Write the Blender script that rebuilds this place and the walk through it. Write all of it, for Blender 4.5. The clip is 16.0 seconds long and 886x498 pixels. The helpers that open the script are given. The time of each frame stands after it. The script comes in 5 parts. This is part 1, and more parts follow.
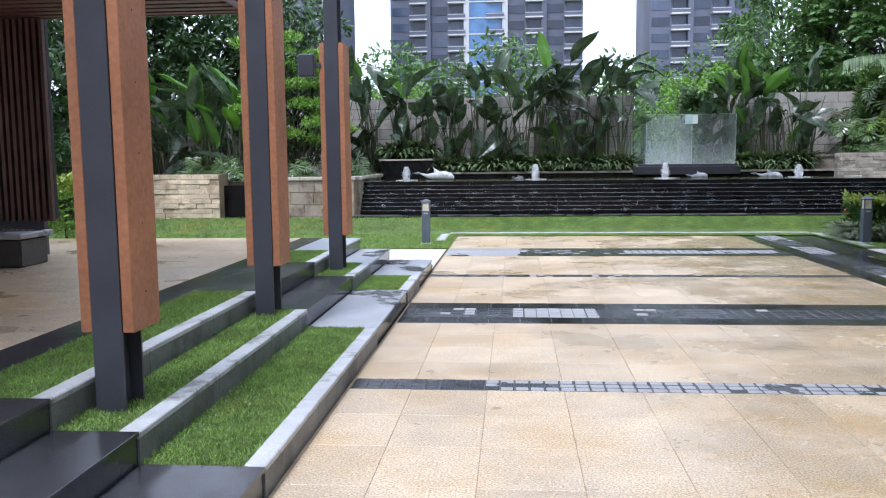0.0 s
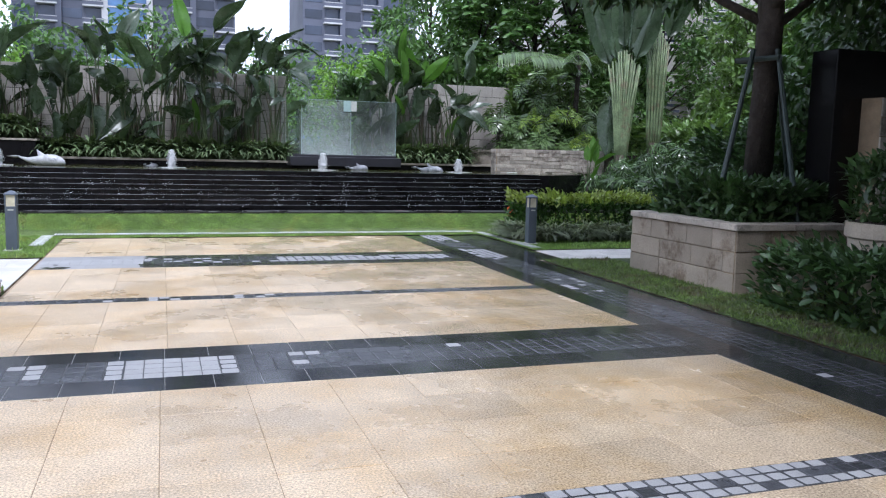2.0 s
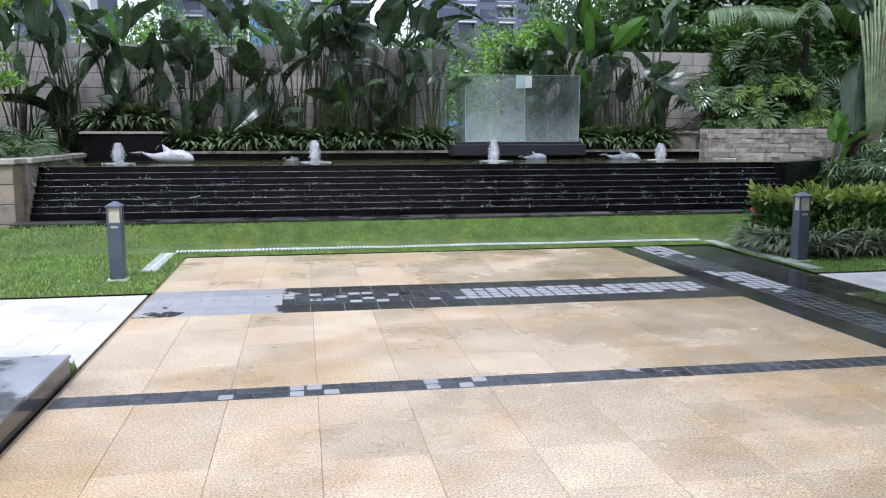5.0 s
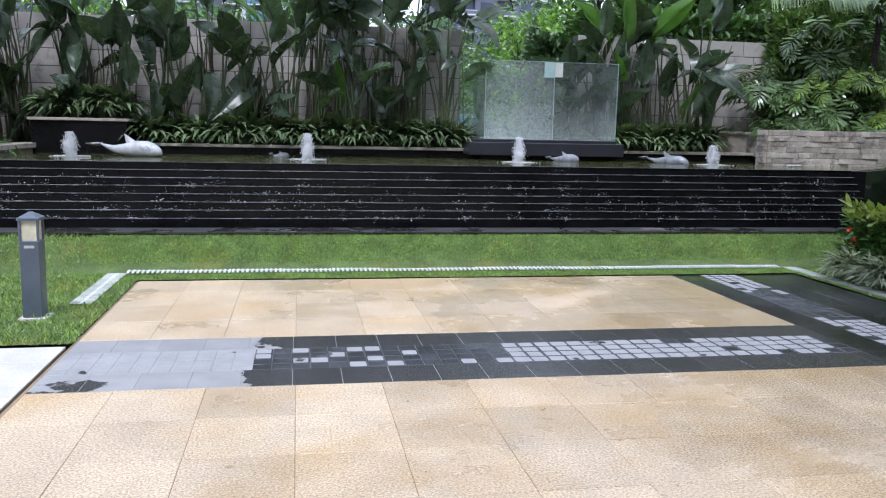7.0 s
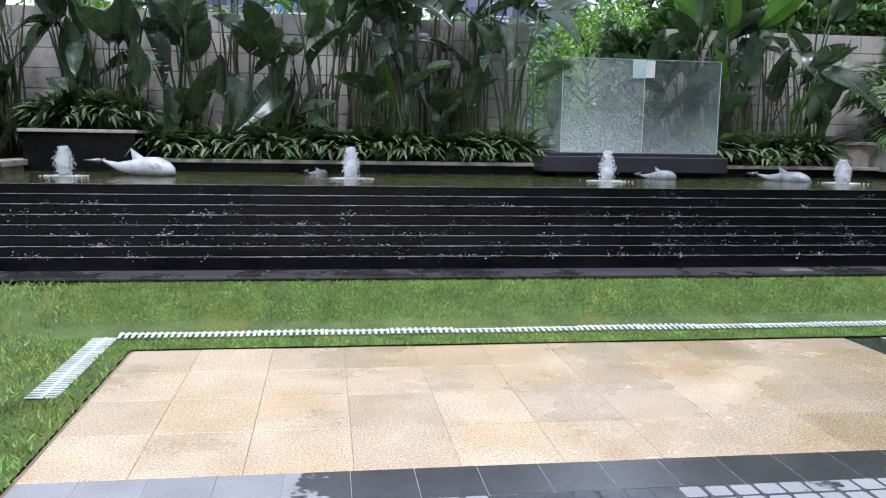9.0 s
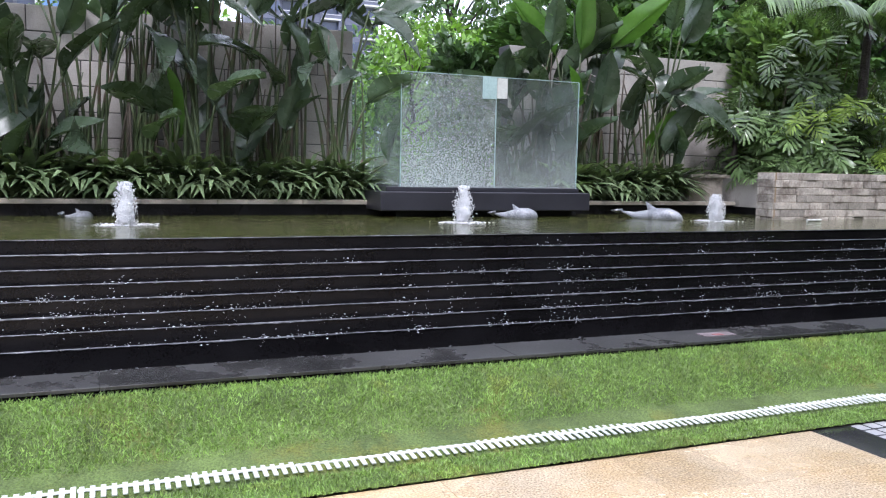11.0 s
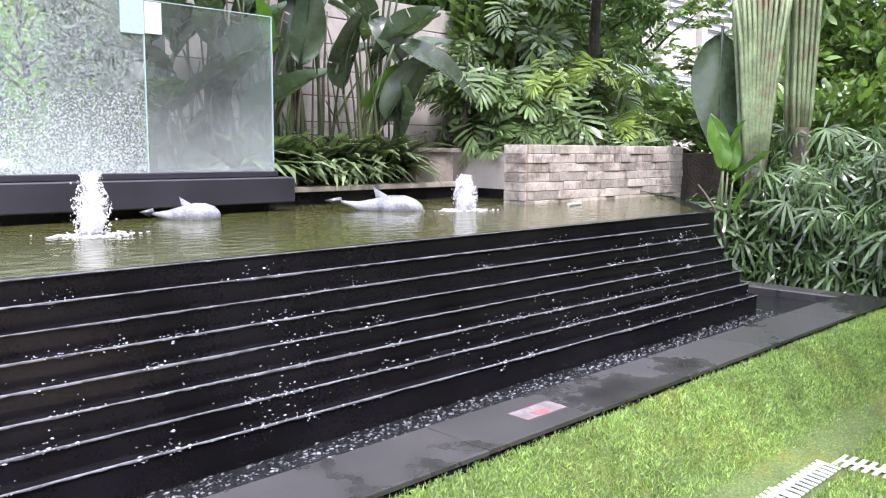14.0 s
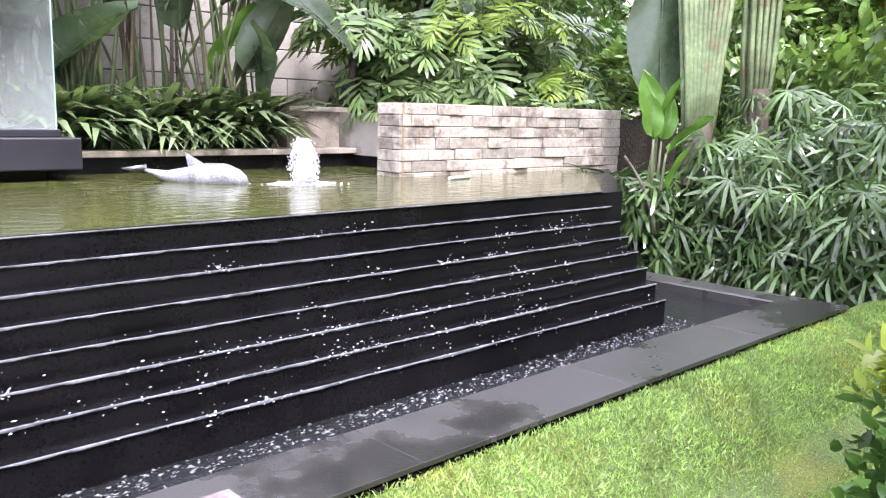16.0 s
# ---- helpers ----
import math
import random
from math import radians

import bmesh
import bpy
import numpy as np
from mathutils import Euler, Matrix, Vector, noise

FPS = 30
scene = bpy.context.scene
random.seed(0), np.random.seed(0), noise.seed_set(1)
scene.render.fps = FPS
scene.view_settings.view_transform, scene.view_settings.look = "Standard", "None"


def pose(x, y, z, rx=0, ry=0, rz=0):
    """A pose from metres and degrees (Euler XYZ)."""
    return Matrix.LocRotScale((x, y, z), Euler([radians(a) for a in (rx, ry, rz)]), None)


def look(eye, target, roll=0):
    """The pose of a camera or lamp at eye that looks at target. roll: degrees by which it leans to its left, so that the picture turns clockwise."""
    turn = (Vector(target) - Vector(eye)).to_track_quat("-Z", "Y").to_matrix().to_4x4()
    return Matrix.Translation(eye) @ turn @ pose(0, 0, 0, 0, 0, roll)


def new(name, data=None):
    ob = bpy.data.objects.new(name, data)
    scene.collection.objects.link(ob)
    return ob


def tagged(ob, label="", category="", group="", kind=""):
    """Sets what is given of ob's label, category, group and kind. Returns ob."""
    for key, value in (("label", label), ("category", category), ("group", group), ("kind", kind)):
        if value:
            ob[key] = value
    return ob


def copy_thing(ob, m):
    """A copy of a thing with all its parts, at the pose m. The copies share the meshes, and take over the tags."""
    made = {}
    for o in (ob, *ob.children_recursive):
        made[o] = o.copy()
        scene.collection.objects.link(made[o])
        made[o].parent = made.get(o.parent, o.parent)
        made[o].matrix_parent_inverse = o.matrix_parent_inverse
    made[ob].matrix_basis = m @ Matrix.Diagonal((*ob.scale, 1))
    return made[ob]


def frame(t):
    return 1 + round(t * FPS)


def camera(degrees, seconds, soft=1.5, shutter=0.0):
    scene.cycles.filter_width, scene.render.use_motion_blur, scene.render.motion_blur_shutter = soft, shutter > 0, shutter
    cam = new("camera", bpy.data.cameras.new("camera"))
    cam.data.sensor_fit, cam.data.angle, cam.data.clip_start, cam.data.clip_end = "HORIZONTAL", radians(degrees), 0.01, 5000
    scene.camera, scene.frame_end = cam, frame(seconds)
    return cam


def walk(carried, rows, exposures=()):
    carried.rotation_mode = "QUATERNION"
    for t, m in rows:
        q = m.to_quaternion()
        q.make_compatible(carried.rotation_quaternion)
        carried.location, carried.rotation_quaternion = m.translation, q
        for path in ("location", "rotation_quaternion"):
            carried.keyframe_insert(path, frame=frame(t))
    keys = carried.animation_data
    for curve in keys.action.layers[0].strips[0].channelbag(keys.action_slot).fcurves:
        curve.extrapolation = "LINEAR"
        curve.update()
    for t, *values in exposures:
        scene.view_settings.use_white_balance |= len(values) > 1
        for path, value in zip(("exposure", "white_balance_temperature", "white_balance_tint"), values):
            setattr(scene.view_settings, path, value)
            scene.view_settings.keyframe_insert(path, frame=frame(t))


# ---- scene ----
cam = camera(56.7, 16.0, soft=1.15)
PATH = [
    (0, (0.224, -0.567, 1.514), (0.053, 1.414, 1.298), -0.6),
    (0.5, (0.293, 0.072, 1.47), (0.509, 2.046, 1.235), 0.2),
    (1, (0.413, 0.705, 1.46), (0.932, 2.622, 1.221), 0.6),
    (1.5, (0.52, 1.315, 1.462), (1.124, 3.208, 1.234), 1.0),
    (2, (0.591, 1.879, 1.458), (1.233, 3.759, 1.225), 1.4),
    (2.5, (0.568, 2.479, 1.476), (1.073, 4.401, 1.258), 2.1),
    (3, (0.515, 3.049, 1.483), (0.914, 4.996, 1.255), 1.7),
    (3.5, (0.46, 3.652, 1.487), (0.739, 5.618, 1.248), 1.0),
    (4, (0.447, 4.214, 1.49), (0.739, 6.177, 1.239), 0.6),
    (4.2, (0.476, 4.44, 1.495), (0.776, 6.4, 1.239), 0.3),
    (6.3, (0.567, 6.851, 1.469), (0.93, 8.796, 1.174), 0.5),
    (6.5, (0.567, 7.061, 1.475), (0.925, 9.007, 1.19), 0.7),
    (7, (0.618, 7.585, 1.493), (0.965, 9.533, 1.203), 1.2),
    (7.5, (0.639, 8.123, 1.512), (1.009, 10.064, 1.205), 1.1),
    (8, (0.643, 8.622, 1.525), (0.949, 10.576, 1.225), 1.0),
    (8.2, (0.605, 8.833, 1.521), (0.855, 10.794, 1.219), 0.8),
    (10.3, (0.439, 11.303, 1.553), (0.967, 13.224, 1.369), 1.1),
    (10.5, (0.478, 11.5, 1.548), (1.074, 13.402, 1.374), 1.0),
    (11, (0.6, 11.997, 1.527), (1.358, 13.838, 1.337), 1.1),
    (11.5, (0.779, 12.462, 1.511), (1.616, 14.266, 1.3), 1.1),
    (12, (0.939, 12.948, 1.497), (1.888, 14.693, 1.266), -0.6),
    (12.5, (1.118, 13.409, 1.508), (2.084, 15.144, 1.271), -1.2),
    (13, (1.29, 13.832, 1.575), (2.31, 15.539, 1.367), -0.7),
    (13.4, (1.507, 14.148, 1.547), (2.734, 15.711, 1.321), -0.2),
    (13.5, (1.585, 14.233, 1.55), (2.864, 15.754, 1.32), 0.2),
    (14, (1.948, 14.543, 1.53), (3.342, 15.957, 1.289), 0.4),
    (14.5, (2.386, 14.785, 1.538), (3.969, 15.98, 1.282), 0.7),
    (15, (2.832, 14.844, 1.539), (4.5, 15.914, 1.276), 1.6),
    (15.5, (3.294, 14.832, 1.525), (4.858, 16.048, 1.257), 1.5),
    (16, (3.787, 14.749, 1.485), (5.156, 16.173, 1.166), 1.3),
]
walk(cam, [(t, look(eye, target, roll)) for t, eye, target, roll in PATH],
     exposures=((0, 0.7, 5620, 14), (1, 0.6, 5620, 15), (4, 0.58, 5620, 15), (8, 0.55, 5620, 15), (10.3, 0.92, 5750, 17), (12, 1.25, 5950, 22), (13, 1.62, 6050, 24), (13.5, 1.74, 6080, 24), (14.5, 2.08, 6150, 25), (15, 2.28, 6180, 25), (16, 2.38, 6180, 25)))


# ---- world and light: bright overcast noon ----
world = bpy.data.worlds.new("sky")
scene.world = world
world.use_nodes = True
wn, wl = world.node_tree.nodes, world.node_tree.links
sky = wn.new("ShaderNodeTexSky")
sky.sky_type = "NISHITA"
sky.sun_disc = False
sky.sun_elevation = radians(58)
sky.sun_rotation = radians(200)
sky.air_density, sky.dust_density, sky.ozone_density = 1.0, 8.0, 1.0
veil = wn.new("ShaderNodeMixRGB")
veil.inputs[0].default_value = 0.8
veil.inputs[2].default_value = (9.4, 9.9, 10.9, 1)
wl.new(sky.outputs[0], veil.inputs[1])
wl.new(veil.outputs[0], wn["Background"].inputs[0])
wn["Background"].inputs[1].default_value = 0.13
sun = new("sun", bpy.data.lights.new("sun", "SUN"))
sun.data.energy, sun.data.angle, sun.data.color = 1.4, radians(12), (1.0, 0.98, 0.95)
sun.matrix_world = look((0, 0, 30), (0 + 30 * math.sin(radians(20)) * 0.6, 0 + 30 * math.cos(radians(20)) * 0.6, 0))


# ---- materials ----
def mat(name, base, rough=0.6, metal=0.0, var=0.25, scale=3.0, grain=0.15, gscale=60.0, bump=0.3, bscale=None,
        tint=None, tscale=1.2, island=0.0, objrand=0.0, spec=0.5, alpha_sss=0.0, wet=None, bdist=0.01, coat=0.0, speck=False, glow=(1.0, 1.1, 0.5), tedge=(0.52, 0.62), wetx=None):
    """Procedural surface: base colour with stains (tint), two scales of variation, grain bump; wet: noise-driven gloss."""
    m = bpy.data.materials.new(name)
    m.use_nodes = True
    n, l = m.node_tree.nodes, m.node_tree.links
    b = n["Principled BSDF"]
    b.inputs["Metallic"].default_value = metal
    b.inputs["Specular IOR Level"].default_value = spec
    b.inputs["Coat Weight"].default_value = coat
    b.inputs["Coat Roughness"].default_value = 0.08
    co = n.new("ShaderNodeNewGeometry").outputs["Position"]

    def nz(sc, det=4.0, rgh=0.55):
        t = n.new("ShaderNodeTexNoise")
        t.inputs["Scale"].default_value, t.inputs["Detail"].default_value, t.inputs["Roughness"].default_value = sc, det, rgh
        l.new(co, t.inputs["Vector"])
        return t.outputs["Fac"]

    def ramp(src, lo, hi, a=0.0, c=1.0):
        r = n.new("ShaderNodeMapRange")
        r.inputs[1].default_value, r.inputs[2].default_value, r.inputs[3].default_value, r.inputs[4].default_value = lo, hi, a, c
        l.new(src, r.inputs[0])
        return r.outputs[0]

    def mix(kind, f, a, c):
        x = n.new("ShaderNodeMixRGB")
        x.blend_type = kind
        for i, v in ((0, f), (1, a), (2, c)):
            if isinstance(v, (int, float)):
                x.inputs[i].default_value = v if i == 0 else (v, v, v, 1)
            elif isinstance(v, tuple):
                x.inputs[i].default_value = (*v, 1)
            else:
                l.new(v, x.inputs[i])
        return x.outputs[0]

    col = mix("MIX", ramp(nz(scale), 0.3, 0.7), tuple(c * (1 - var) for c in base), tuple(min(1, c * (1 + var)) for c in base))
    if tint:
        col = mix("MIX", ramp(nz(tscale, 8, 0.7), *tedge), col, tint)
    fine = nz(gscale, 3)
    col = mix("MULTIPLY", 1.0, col, ramp(fine, 0.25, 0.75, 1 - grain, 1 + grain))
    if speck:
        sp = n.new("ShaderNodeTexVoronoi")
        sp.inputs["Scale"].default_value = 330
        l.new(co, sp.inputs["Vector"])
        col = mix("MULTIPLY", 0.55, col, ramp(sp.outputs["Distance"], 0.1, 0.55, 0.62, 1.15))
    if island:
        g = n.new("ShaderNodeNewGeometry").outputs["Random Per Island"]
        col = mix("MULTIPLY", 1.0, col, ramp(g, 0, 1, 1 - island, 1 + island))
    if objrand:
        o = n.new("ShaderNodeObjectInfo").outputs["Random"]
        col = mix("MULTIPLY", 1.0, col, ramp(o, 0, 1, 1 - objrand, 1 + objrand))
    if wet:
        wscale, lo, hi, dark, r_wet = wet
        wn = nz(wscale, 5, 0.6)
        if wetx:
            sx = n.new("ShaderNodeSeparateXYZ")
            l.new(co, sx.inputs[0])
            ma = n.new("ShaderNodeMath")
            l.new(wn, ma.inputs[0])
            l.new(ramp(sx.outputs[0], *wetx), ma.inputs[1])
            wn = ma.outputs[0]
        w = ramp(wn, lo, hi)
        col = mix("MIX", w, col, mix("MULTIPLY", 1.0, col, dark))
        l.new(ramp(w, 0, 1, rough, r_wet), b.inputs["Roughness"])
    else:
        l.new(ramp(nz(scale * 3), 0.3, 0.7, max(0.02, rough * 0.85), min(1, rough * 1.15)), b.inputs["Roughness"])
    l.new(col, b.inputs["Base Color"])
    if bump:
        bp = n.new("ShaderNodeBump")
        bp.inputs["Strength"].default_value, bp.inputs["Distance"].default_value = bump, bdist
        l.new(nz(bscale, 3) if bscale else fine, bp.inputs["Height"])
        l.new(bp.outputs[0], b.inputs["Normal"])
    if alpha_sss:
        tr = n.new("ShaderNodeBsdfTranslucent")
        l.new(mix("MULTIPLY", 1.0, col, glow), tr.inputs[0])
        ad = n.new("ShaderNodeMixShader")
        ad.inputs[0].default_value = alpha_sss
        l.new(b.outputs[0], ad.inputs[1])
        l.new(tr.outputs[0], ad.inputs[2])
        l.new(ad.outputs[0], n["Material Output"].inputs[0])
    return m


TAN = mat("tan_granite", (0.535, 0.422, 0.282), 0.42, var=0.1, scale=3.1, grain=0.6, gscale=85, bump=0.7, tint=(0.44, 0.285, 0.115), tedge=(0.45, 0.72),
          tscale=0.75, objrand=0.1, wet=(0.9, 0.42, 0.66, 0.82, 0.13), bdist=0.004, speck=True, wetx=(0.0, 4.5, -0.07, 0.17))
BLACK = mat("black_granite", (0.04, 0.04, 0.042), 0.25, var=0.3, scale=2, grain=0.3, gscale=150, bump=0.12, objrand=0.2, wet=(0.8, 0.4, 0.6, 0.6, 0.06), bdist=0.003)
COBBLE = mat("cobble_granite", (0.06, 0.062, 0.068), 0.3, var=0.3, scale=3, grain=0.3, gscale=120, bump=0.3, island=0.3, wet=(0.8, 0.4, 0.6, 0.6, 0.08), bdist=0.004)
GROUT = mat("pale_band_grout", (0.3, 0.3, 0.29), 0.7, scale=5, bump=0.3)
BANDBED = mat("dark_joint", (0.05, 0.05, 0.05), 0.6, scale=5, bump=0.5)
DRYP = mat("dried_granite", (0.31, 0.308, 0.305), 0.5, var=0.12, scale=4, grain=0.22, gscale=120, bump=0.3, wet=(1.3, 0.6, 0.62, 0.2, 0.09), bdist=0.003)
FARBAND = mat("half_dried_granite", (0.285, 0.28, 0.275), 0.5, var=0.12, scale=4, grain=0.22, gscale=120, bump=0.3, objrand=0.1, wet=(1.1, 0.585, 0.605, 0.2, 0.09), bdist=0.003, wetx=(0.2, 1.3, 0.0, 0.4))
MORTAR = mat("joint_mortar", (0.27, 0.2, 0.125), 0.8, scale=5, bump=0.5)
GREY = mat("grey_granite", (0.36, 0.37, 0.385), 0.45, var=0.12, scale=2.5, grain=0.22, gscale=120, bump=0.2, objrand=0.08, wet=(0.5, 0.52, 0.56, 0.35, 0.12), bdist=0.003)
# kerb sides: a darker grey than the kerb tops
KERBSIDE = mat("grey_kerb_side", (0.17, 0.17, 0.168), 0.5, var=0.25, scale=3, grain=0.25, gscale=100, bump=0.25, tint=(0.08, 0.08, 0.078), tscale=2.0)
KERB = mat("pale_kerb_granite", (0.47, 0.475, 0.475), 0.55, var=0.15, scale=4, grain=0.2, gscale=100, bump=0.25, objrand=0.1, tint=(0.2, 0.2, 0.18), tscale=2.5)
DARKSTEP = mat("dark_wet_step_granite", (0.055, 0.056, 0.06), 0.25, var=0.3, scale=2, grain=0.3, gscale=120, bump=0.12, objrand=0.2,
               wet=(0.7, 0.4, 0.62, 0.6, 0.08), bdist=0.003)
PALE = mat("pale_path_granite", (0.6, 0.575, 0.53), 0.5, var=0.12, scale=3, grain=0.2, gscale=110, bump=0.2, objrand=0.1)
FALL = mat("wet_black_granite", (0.0068, 0.0065, 0.0072), 0.2, var=0.4, scale=2.5, grain=0.3, gscale=90, bump=0.35, bscale=14, spec=0.22, bdist=0.004)
PLINTH = mat("dark_plinth_granite", (0.028, 0.028, 0.034), 0.35, var=0.25, scale=2.0, grain=0.25, gscale=120, bump=0.1)
LEDGE = mat("honed_charcoal_granite", (0.046, 0.045, 0.043), 0.35, var=0.25, scale=2.0, grain=0.25, gscale=120, bump=0.1, wet=(1.6, 0.5, 0.6, 0.5, 0.1))
FOAM = mat("foaming_water", (0.93, 0.95, 0.97), 0.25, var=0.1, scale=20, grain=0.05, gscale=80, bump=0.6, bscale=45, alpha_sss=0.35, glow=(1, 1, 1))
# running water at the nosings; its rim highlight is put into this grey
LIP = mat("water_film_lip", (0.115, 0.12, 0.13), 0.15, var=0.5, scale=9, grain=0.3, gscale=40, bump=0.8, bscale=30)
WALLSTONE = mat("grey_beige_wall_block", (0.38, 0.355, 0.32), 0.75, var=0.15, scale=1.8, grain=0.15, gscale=70, bump=0.3, objrand=0.13,
                tint=(0.23, 0.215, 0.19), tscale=1.5)
SPLIT = mat("split_face_stone", (0.37, 0.335, 0.285), 0.8, var=0.22, scale=4, grain=0.22, gscale=40, bump=0.8, bscale=16, objrand=0.28, tint=(0.2, 0.17, 0.14), tscale=3.2, bdist=0.02)
WARM = mat("warm_split_stone", (0.55, 0.45, 0.32), 0.8, var=0.25, scale=4, grain=0.22, gscale=40, bump=0.8, bscale=16, objrand=0.22, tint=(0.36, 0.27, 0.17), tscale=2.2, bdist=0.02)
PLANTER = mat("planter_limestone", (0.34, 0.285, 0.22), 0.7, var=0.16, scale=2.5, grain=0.18, gscale=70, bump=0.35, objrand=0.14, tint=(0.17, 0.125, 0.085), tscale=1.7)
CAP = mat("capping_stone", (0.42, 0.37, 0.31), 0.65, var=0.15, scale=3, grain=0.18, gscale=80, bump=0.3, objrand=0.1, tint=(0.22, 0.2, 0.17), tscale=2.4)
SPLASHM = mat("splash_drops", (0.62, 0.65, 0.68), 0.2, var=0.3, scale=30, grain=0.1, bump=0, island=0.5)
SOIL = mat("dark_soil", (0.035, 0.026, 0.018), 0.95, var=0.4, scale=6, grain=0.4, gscale=30, bump=1.0, bdist=0.03)
TURF = mat("lawn_turf", (0.12, 0.175, 0.045), 0.9, var=0.35, scale=3.5, grain=0.5, gscale=90, bump=1.0, tint=(0.17, 0.19, 0.035), tscale=1.3, bdist=0.03)
# Lawn strip by the planter: tree shade is put into these darker, browner greens
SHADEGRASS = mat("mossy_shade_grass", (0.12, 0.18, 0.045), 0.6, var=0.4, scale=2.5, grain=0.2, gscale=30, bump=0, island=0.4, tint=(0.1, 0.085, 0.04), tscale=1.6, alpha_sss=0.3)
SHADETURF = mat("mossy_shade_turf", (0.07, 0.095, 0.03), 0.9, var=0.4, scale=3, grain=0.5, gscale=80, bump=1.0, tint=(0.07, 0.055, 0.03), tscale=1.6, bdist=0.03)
BLADE = mat("grass_blades", (0.24, 0.36, 0.102), 0.55, var=0.28, scale=4.5, grain=0.3, gscale=30, bump=0, island=0.45, tint=(0.36, 0.38, 0.1), tscale=1.6, tedge=(0.55, 0.72), alpha_sss=0.4)
STEEL = mat("charcoal_painted_steel", (0.052, 0.056, 0.07), 0.4, var=0.15, scale=3, grain=0.08, gscale=120, bump=0.05)
TIMBER = mat("brown_timber_board", (0.36, 0.155, 0.075), 0.55, var=0.15, scale=2, grain=0.2, gscale=35, bump=0.15, objrand=0.1)
SLAT = mat("dark_brown_slat", (0.12, 0.058, 0.046), 0.5, var=0.25, scale=4, grain=0.2, gscale=60, bump=0.15, objrand=0.2)
BOLLARD = mat("grey_bollard_paint", (0.105, 0.125, 0.155), 0.4, metal=0.2, var=0.1, scale=5, grain=0.08, gscale=120, bump=0.05)
FROST = mat("frosted_lamp_lens", (0.62, 0.58, 0.42), 0.35, var=0.15, scale=12, grain=0.05, bump=0.05)
WHITEP = mat("white_plastic_grate", (0.54, 0.56, 0.51), 0.5, var=0.15, scale=5, grain=0.12, gscale=50, bump=0.15, objrand=0.1, tint=(0.42, 0.46, 0.38), tscale=3)
DOLPHW = mat("wet_white_sculpture", (0.5, 0.51, 0.52), 0.2, var=0.2, scale=6, grain=0.15, gscale=60, bump=0.15, tint=(0.25, 0.26, 0.27), tscale=4)
PLATE = mat("faded_red_plate", (0.17, 0.14, 0.14), 0.5, var=0.3, scale=14, grain=0.2, bump=0.1)
FROTHM = mat("froth_bubbles", (0.17, 0.175, 0.185), 0.2, var=0.3, scale=20, bump=0, island=0.5)
DOLPH = mat("pale_grey_sculpture", (0.21, 0.22, 0.235), 0.24, var=0.35, scale=9, grain=0.35, gscale=70, bump=0.25, tint=(0.3, 0.31, 0.32), tscale=5)
BARK = mat("tree_bark", (0.042, 0.034, 0.028), 0.9, var=0.3, scale=5, grain=0.3, gscale=30, bump=1.0, bdist=0.02)
TRAV = mat("pale_palm_stalk", (0.165, 0.22, 0.11), 0.5, var=0.35, scale=7, grain=0.25, gscale=30, bump=0.3, tint=(0.17, 0.15, 0.085), tscale=3)
STAKE = mat("dark_green_pole", (0.025, 0.04, 0.035), 0.5, var=0.2, scale=4, bump=0.1)
STEM = mat("green_stem", (0.07, 0.1, 0.04), 0.5, var=0.35, scale=4, grain=0.15, gscale=30, bump=0.2, tint=(0.1, 0.07, 0.045), tscale=4)
HUSK = mat("dry_sheath", (0.1, 0.082, 0.062), 0.8, var=0.35, scale=6, grain=0.25, gscale=30, bump=0.5, bdist=0.02)


def leafmat(name, base, rough=0.35, isl=0.35, sss=0.3, tint=None, tscale=3.0):
    return mat(name, base, rough, var=0.25, scale=2.5, grain=0.12, gscale=25, bump=0.15, bscale=12, island=isl, alpha_sss=sss, tint=tint, tscale=tscale)


PADDLE = leafmat("paddle_leaf", (0.066, 0.1, 0.058), 0.27, 0.4, 0.18)
PADDLE_PALE = leafmat("young_paddle_leaf", (0.11, 0.24, 0.04), 0.32, 0.2, 0.35)
STRAP = leafmat("strap_leaf", (0.17, 0.235, 0.12), 0.2, 0.5, 0.2)
PHILO = leafmat("split_leaf", (0.115, 0.18, 0.068), 0.2, 0.5, 0.22)
RHAPIS = leafmat("fan_palm_leaf", (0.07, 0.12, 0.045), 0.18, 0.55, 0.18)
YOUNGPHILO = leafmat("young_split_leaf", (0.2, 0.3, 0.055), 0.25, 0.35, 0.3)
DARKLEAF = leafmat("dark_tree_leaf", (0.055, 0.105, 0.036), 0.35, 0.5, 0.2)
MIDLEAF = leafmat("tree_leaf", (0.085, 0.165, 0.045), 0.38, 0.5, 0.28)
# lighter copy of the tree leaf, with the sky's light put into its colour
SUNLEAF = leafmat("sunny_shrub_leaf", (0.15, 0.24, 0.075), 0.3, 0.45, 0.35)
LIME = leafmat("lime_leaf", (0.17, 0.31, 0.05), 0.4, 0.4, 0.35)
HEDGE = leafmat("hedge_leaf", (0.05, 0.115, 0.022), 0.35, 0.5, 0.25)
YELLOW = leafmat("yellow_green_leaf", (0.27, 0.34, 0.07), 0.4, 0.4, 0.3)
SILVER = leafmat("variegated_blade", (0.24, 0.28, 0.17), 0.4, 0.5, 0.2)
FLOWER = mat("orange_flower", (0.75, 0.13, 0.03), 0.5, var=0.2, scale=20, grain=0.05, bump=0, island=0.3, alpha_sss=0.3, glow=(1, 0.6, 0.4))


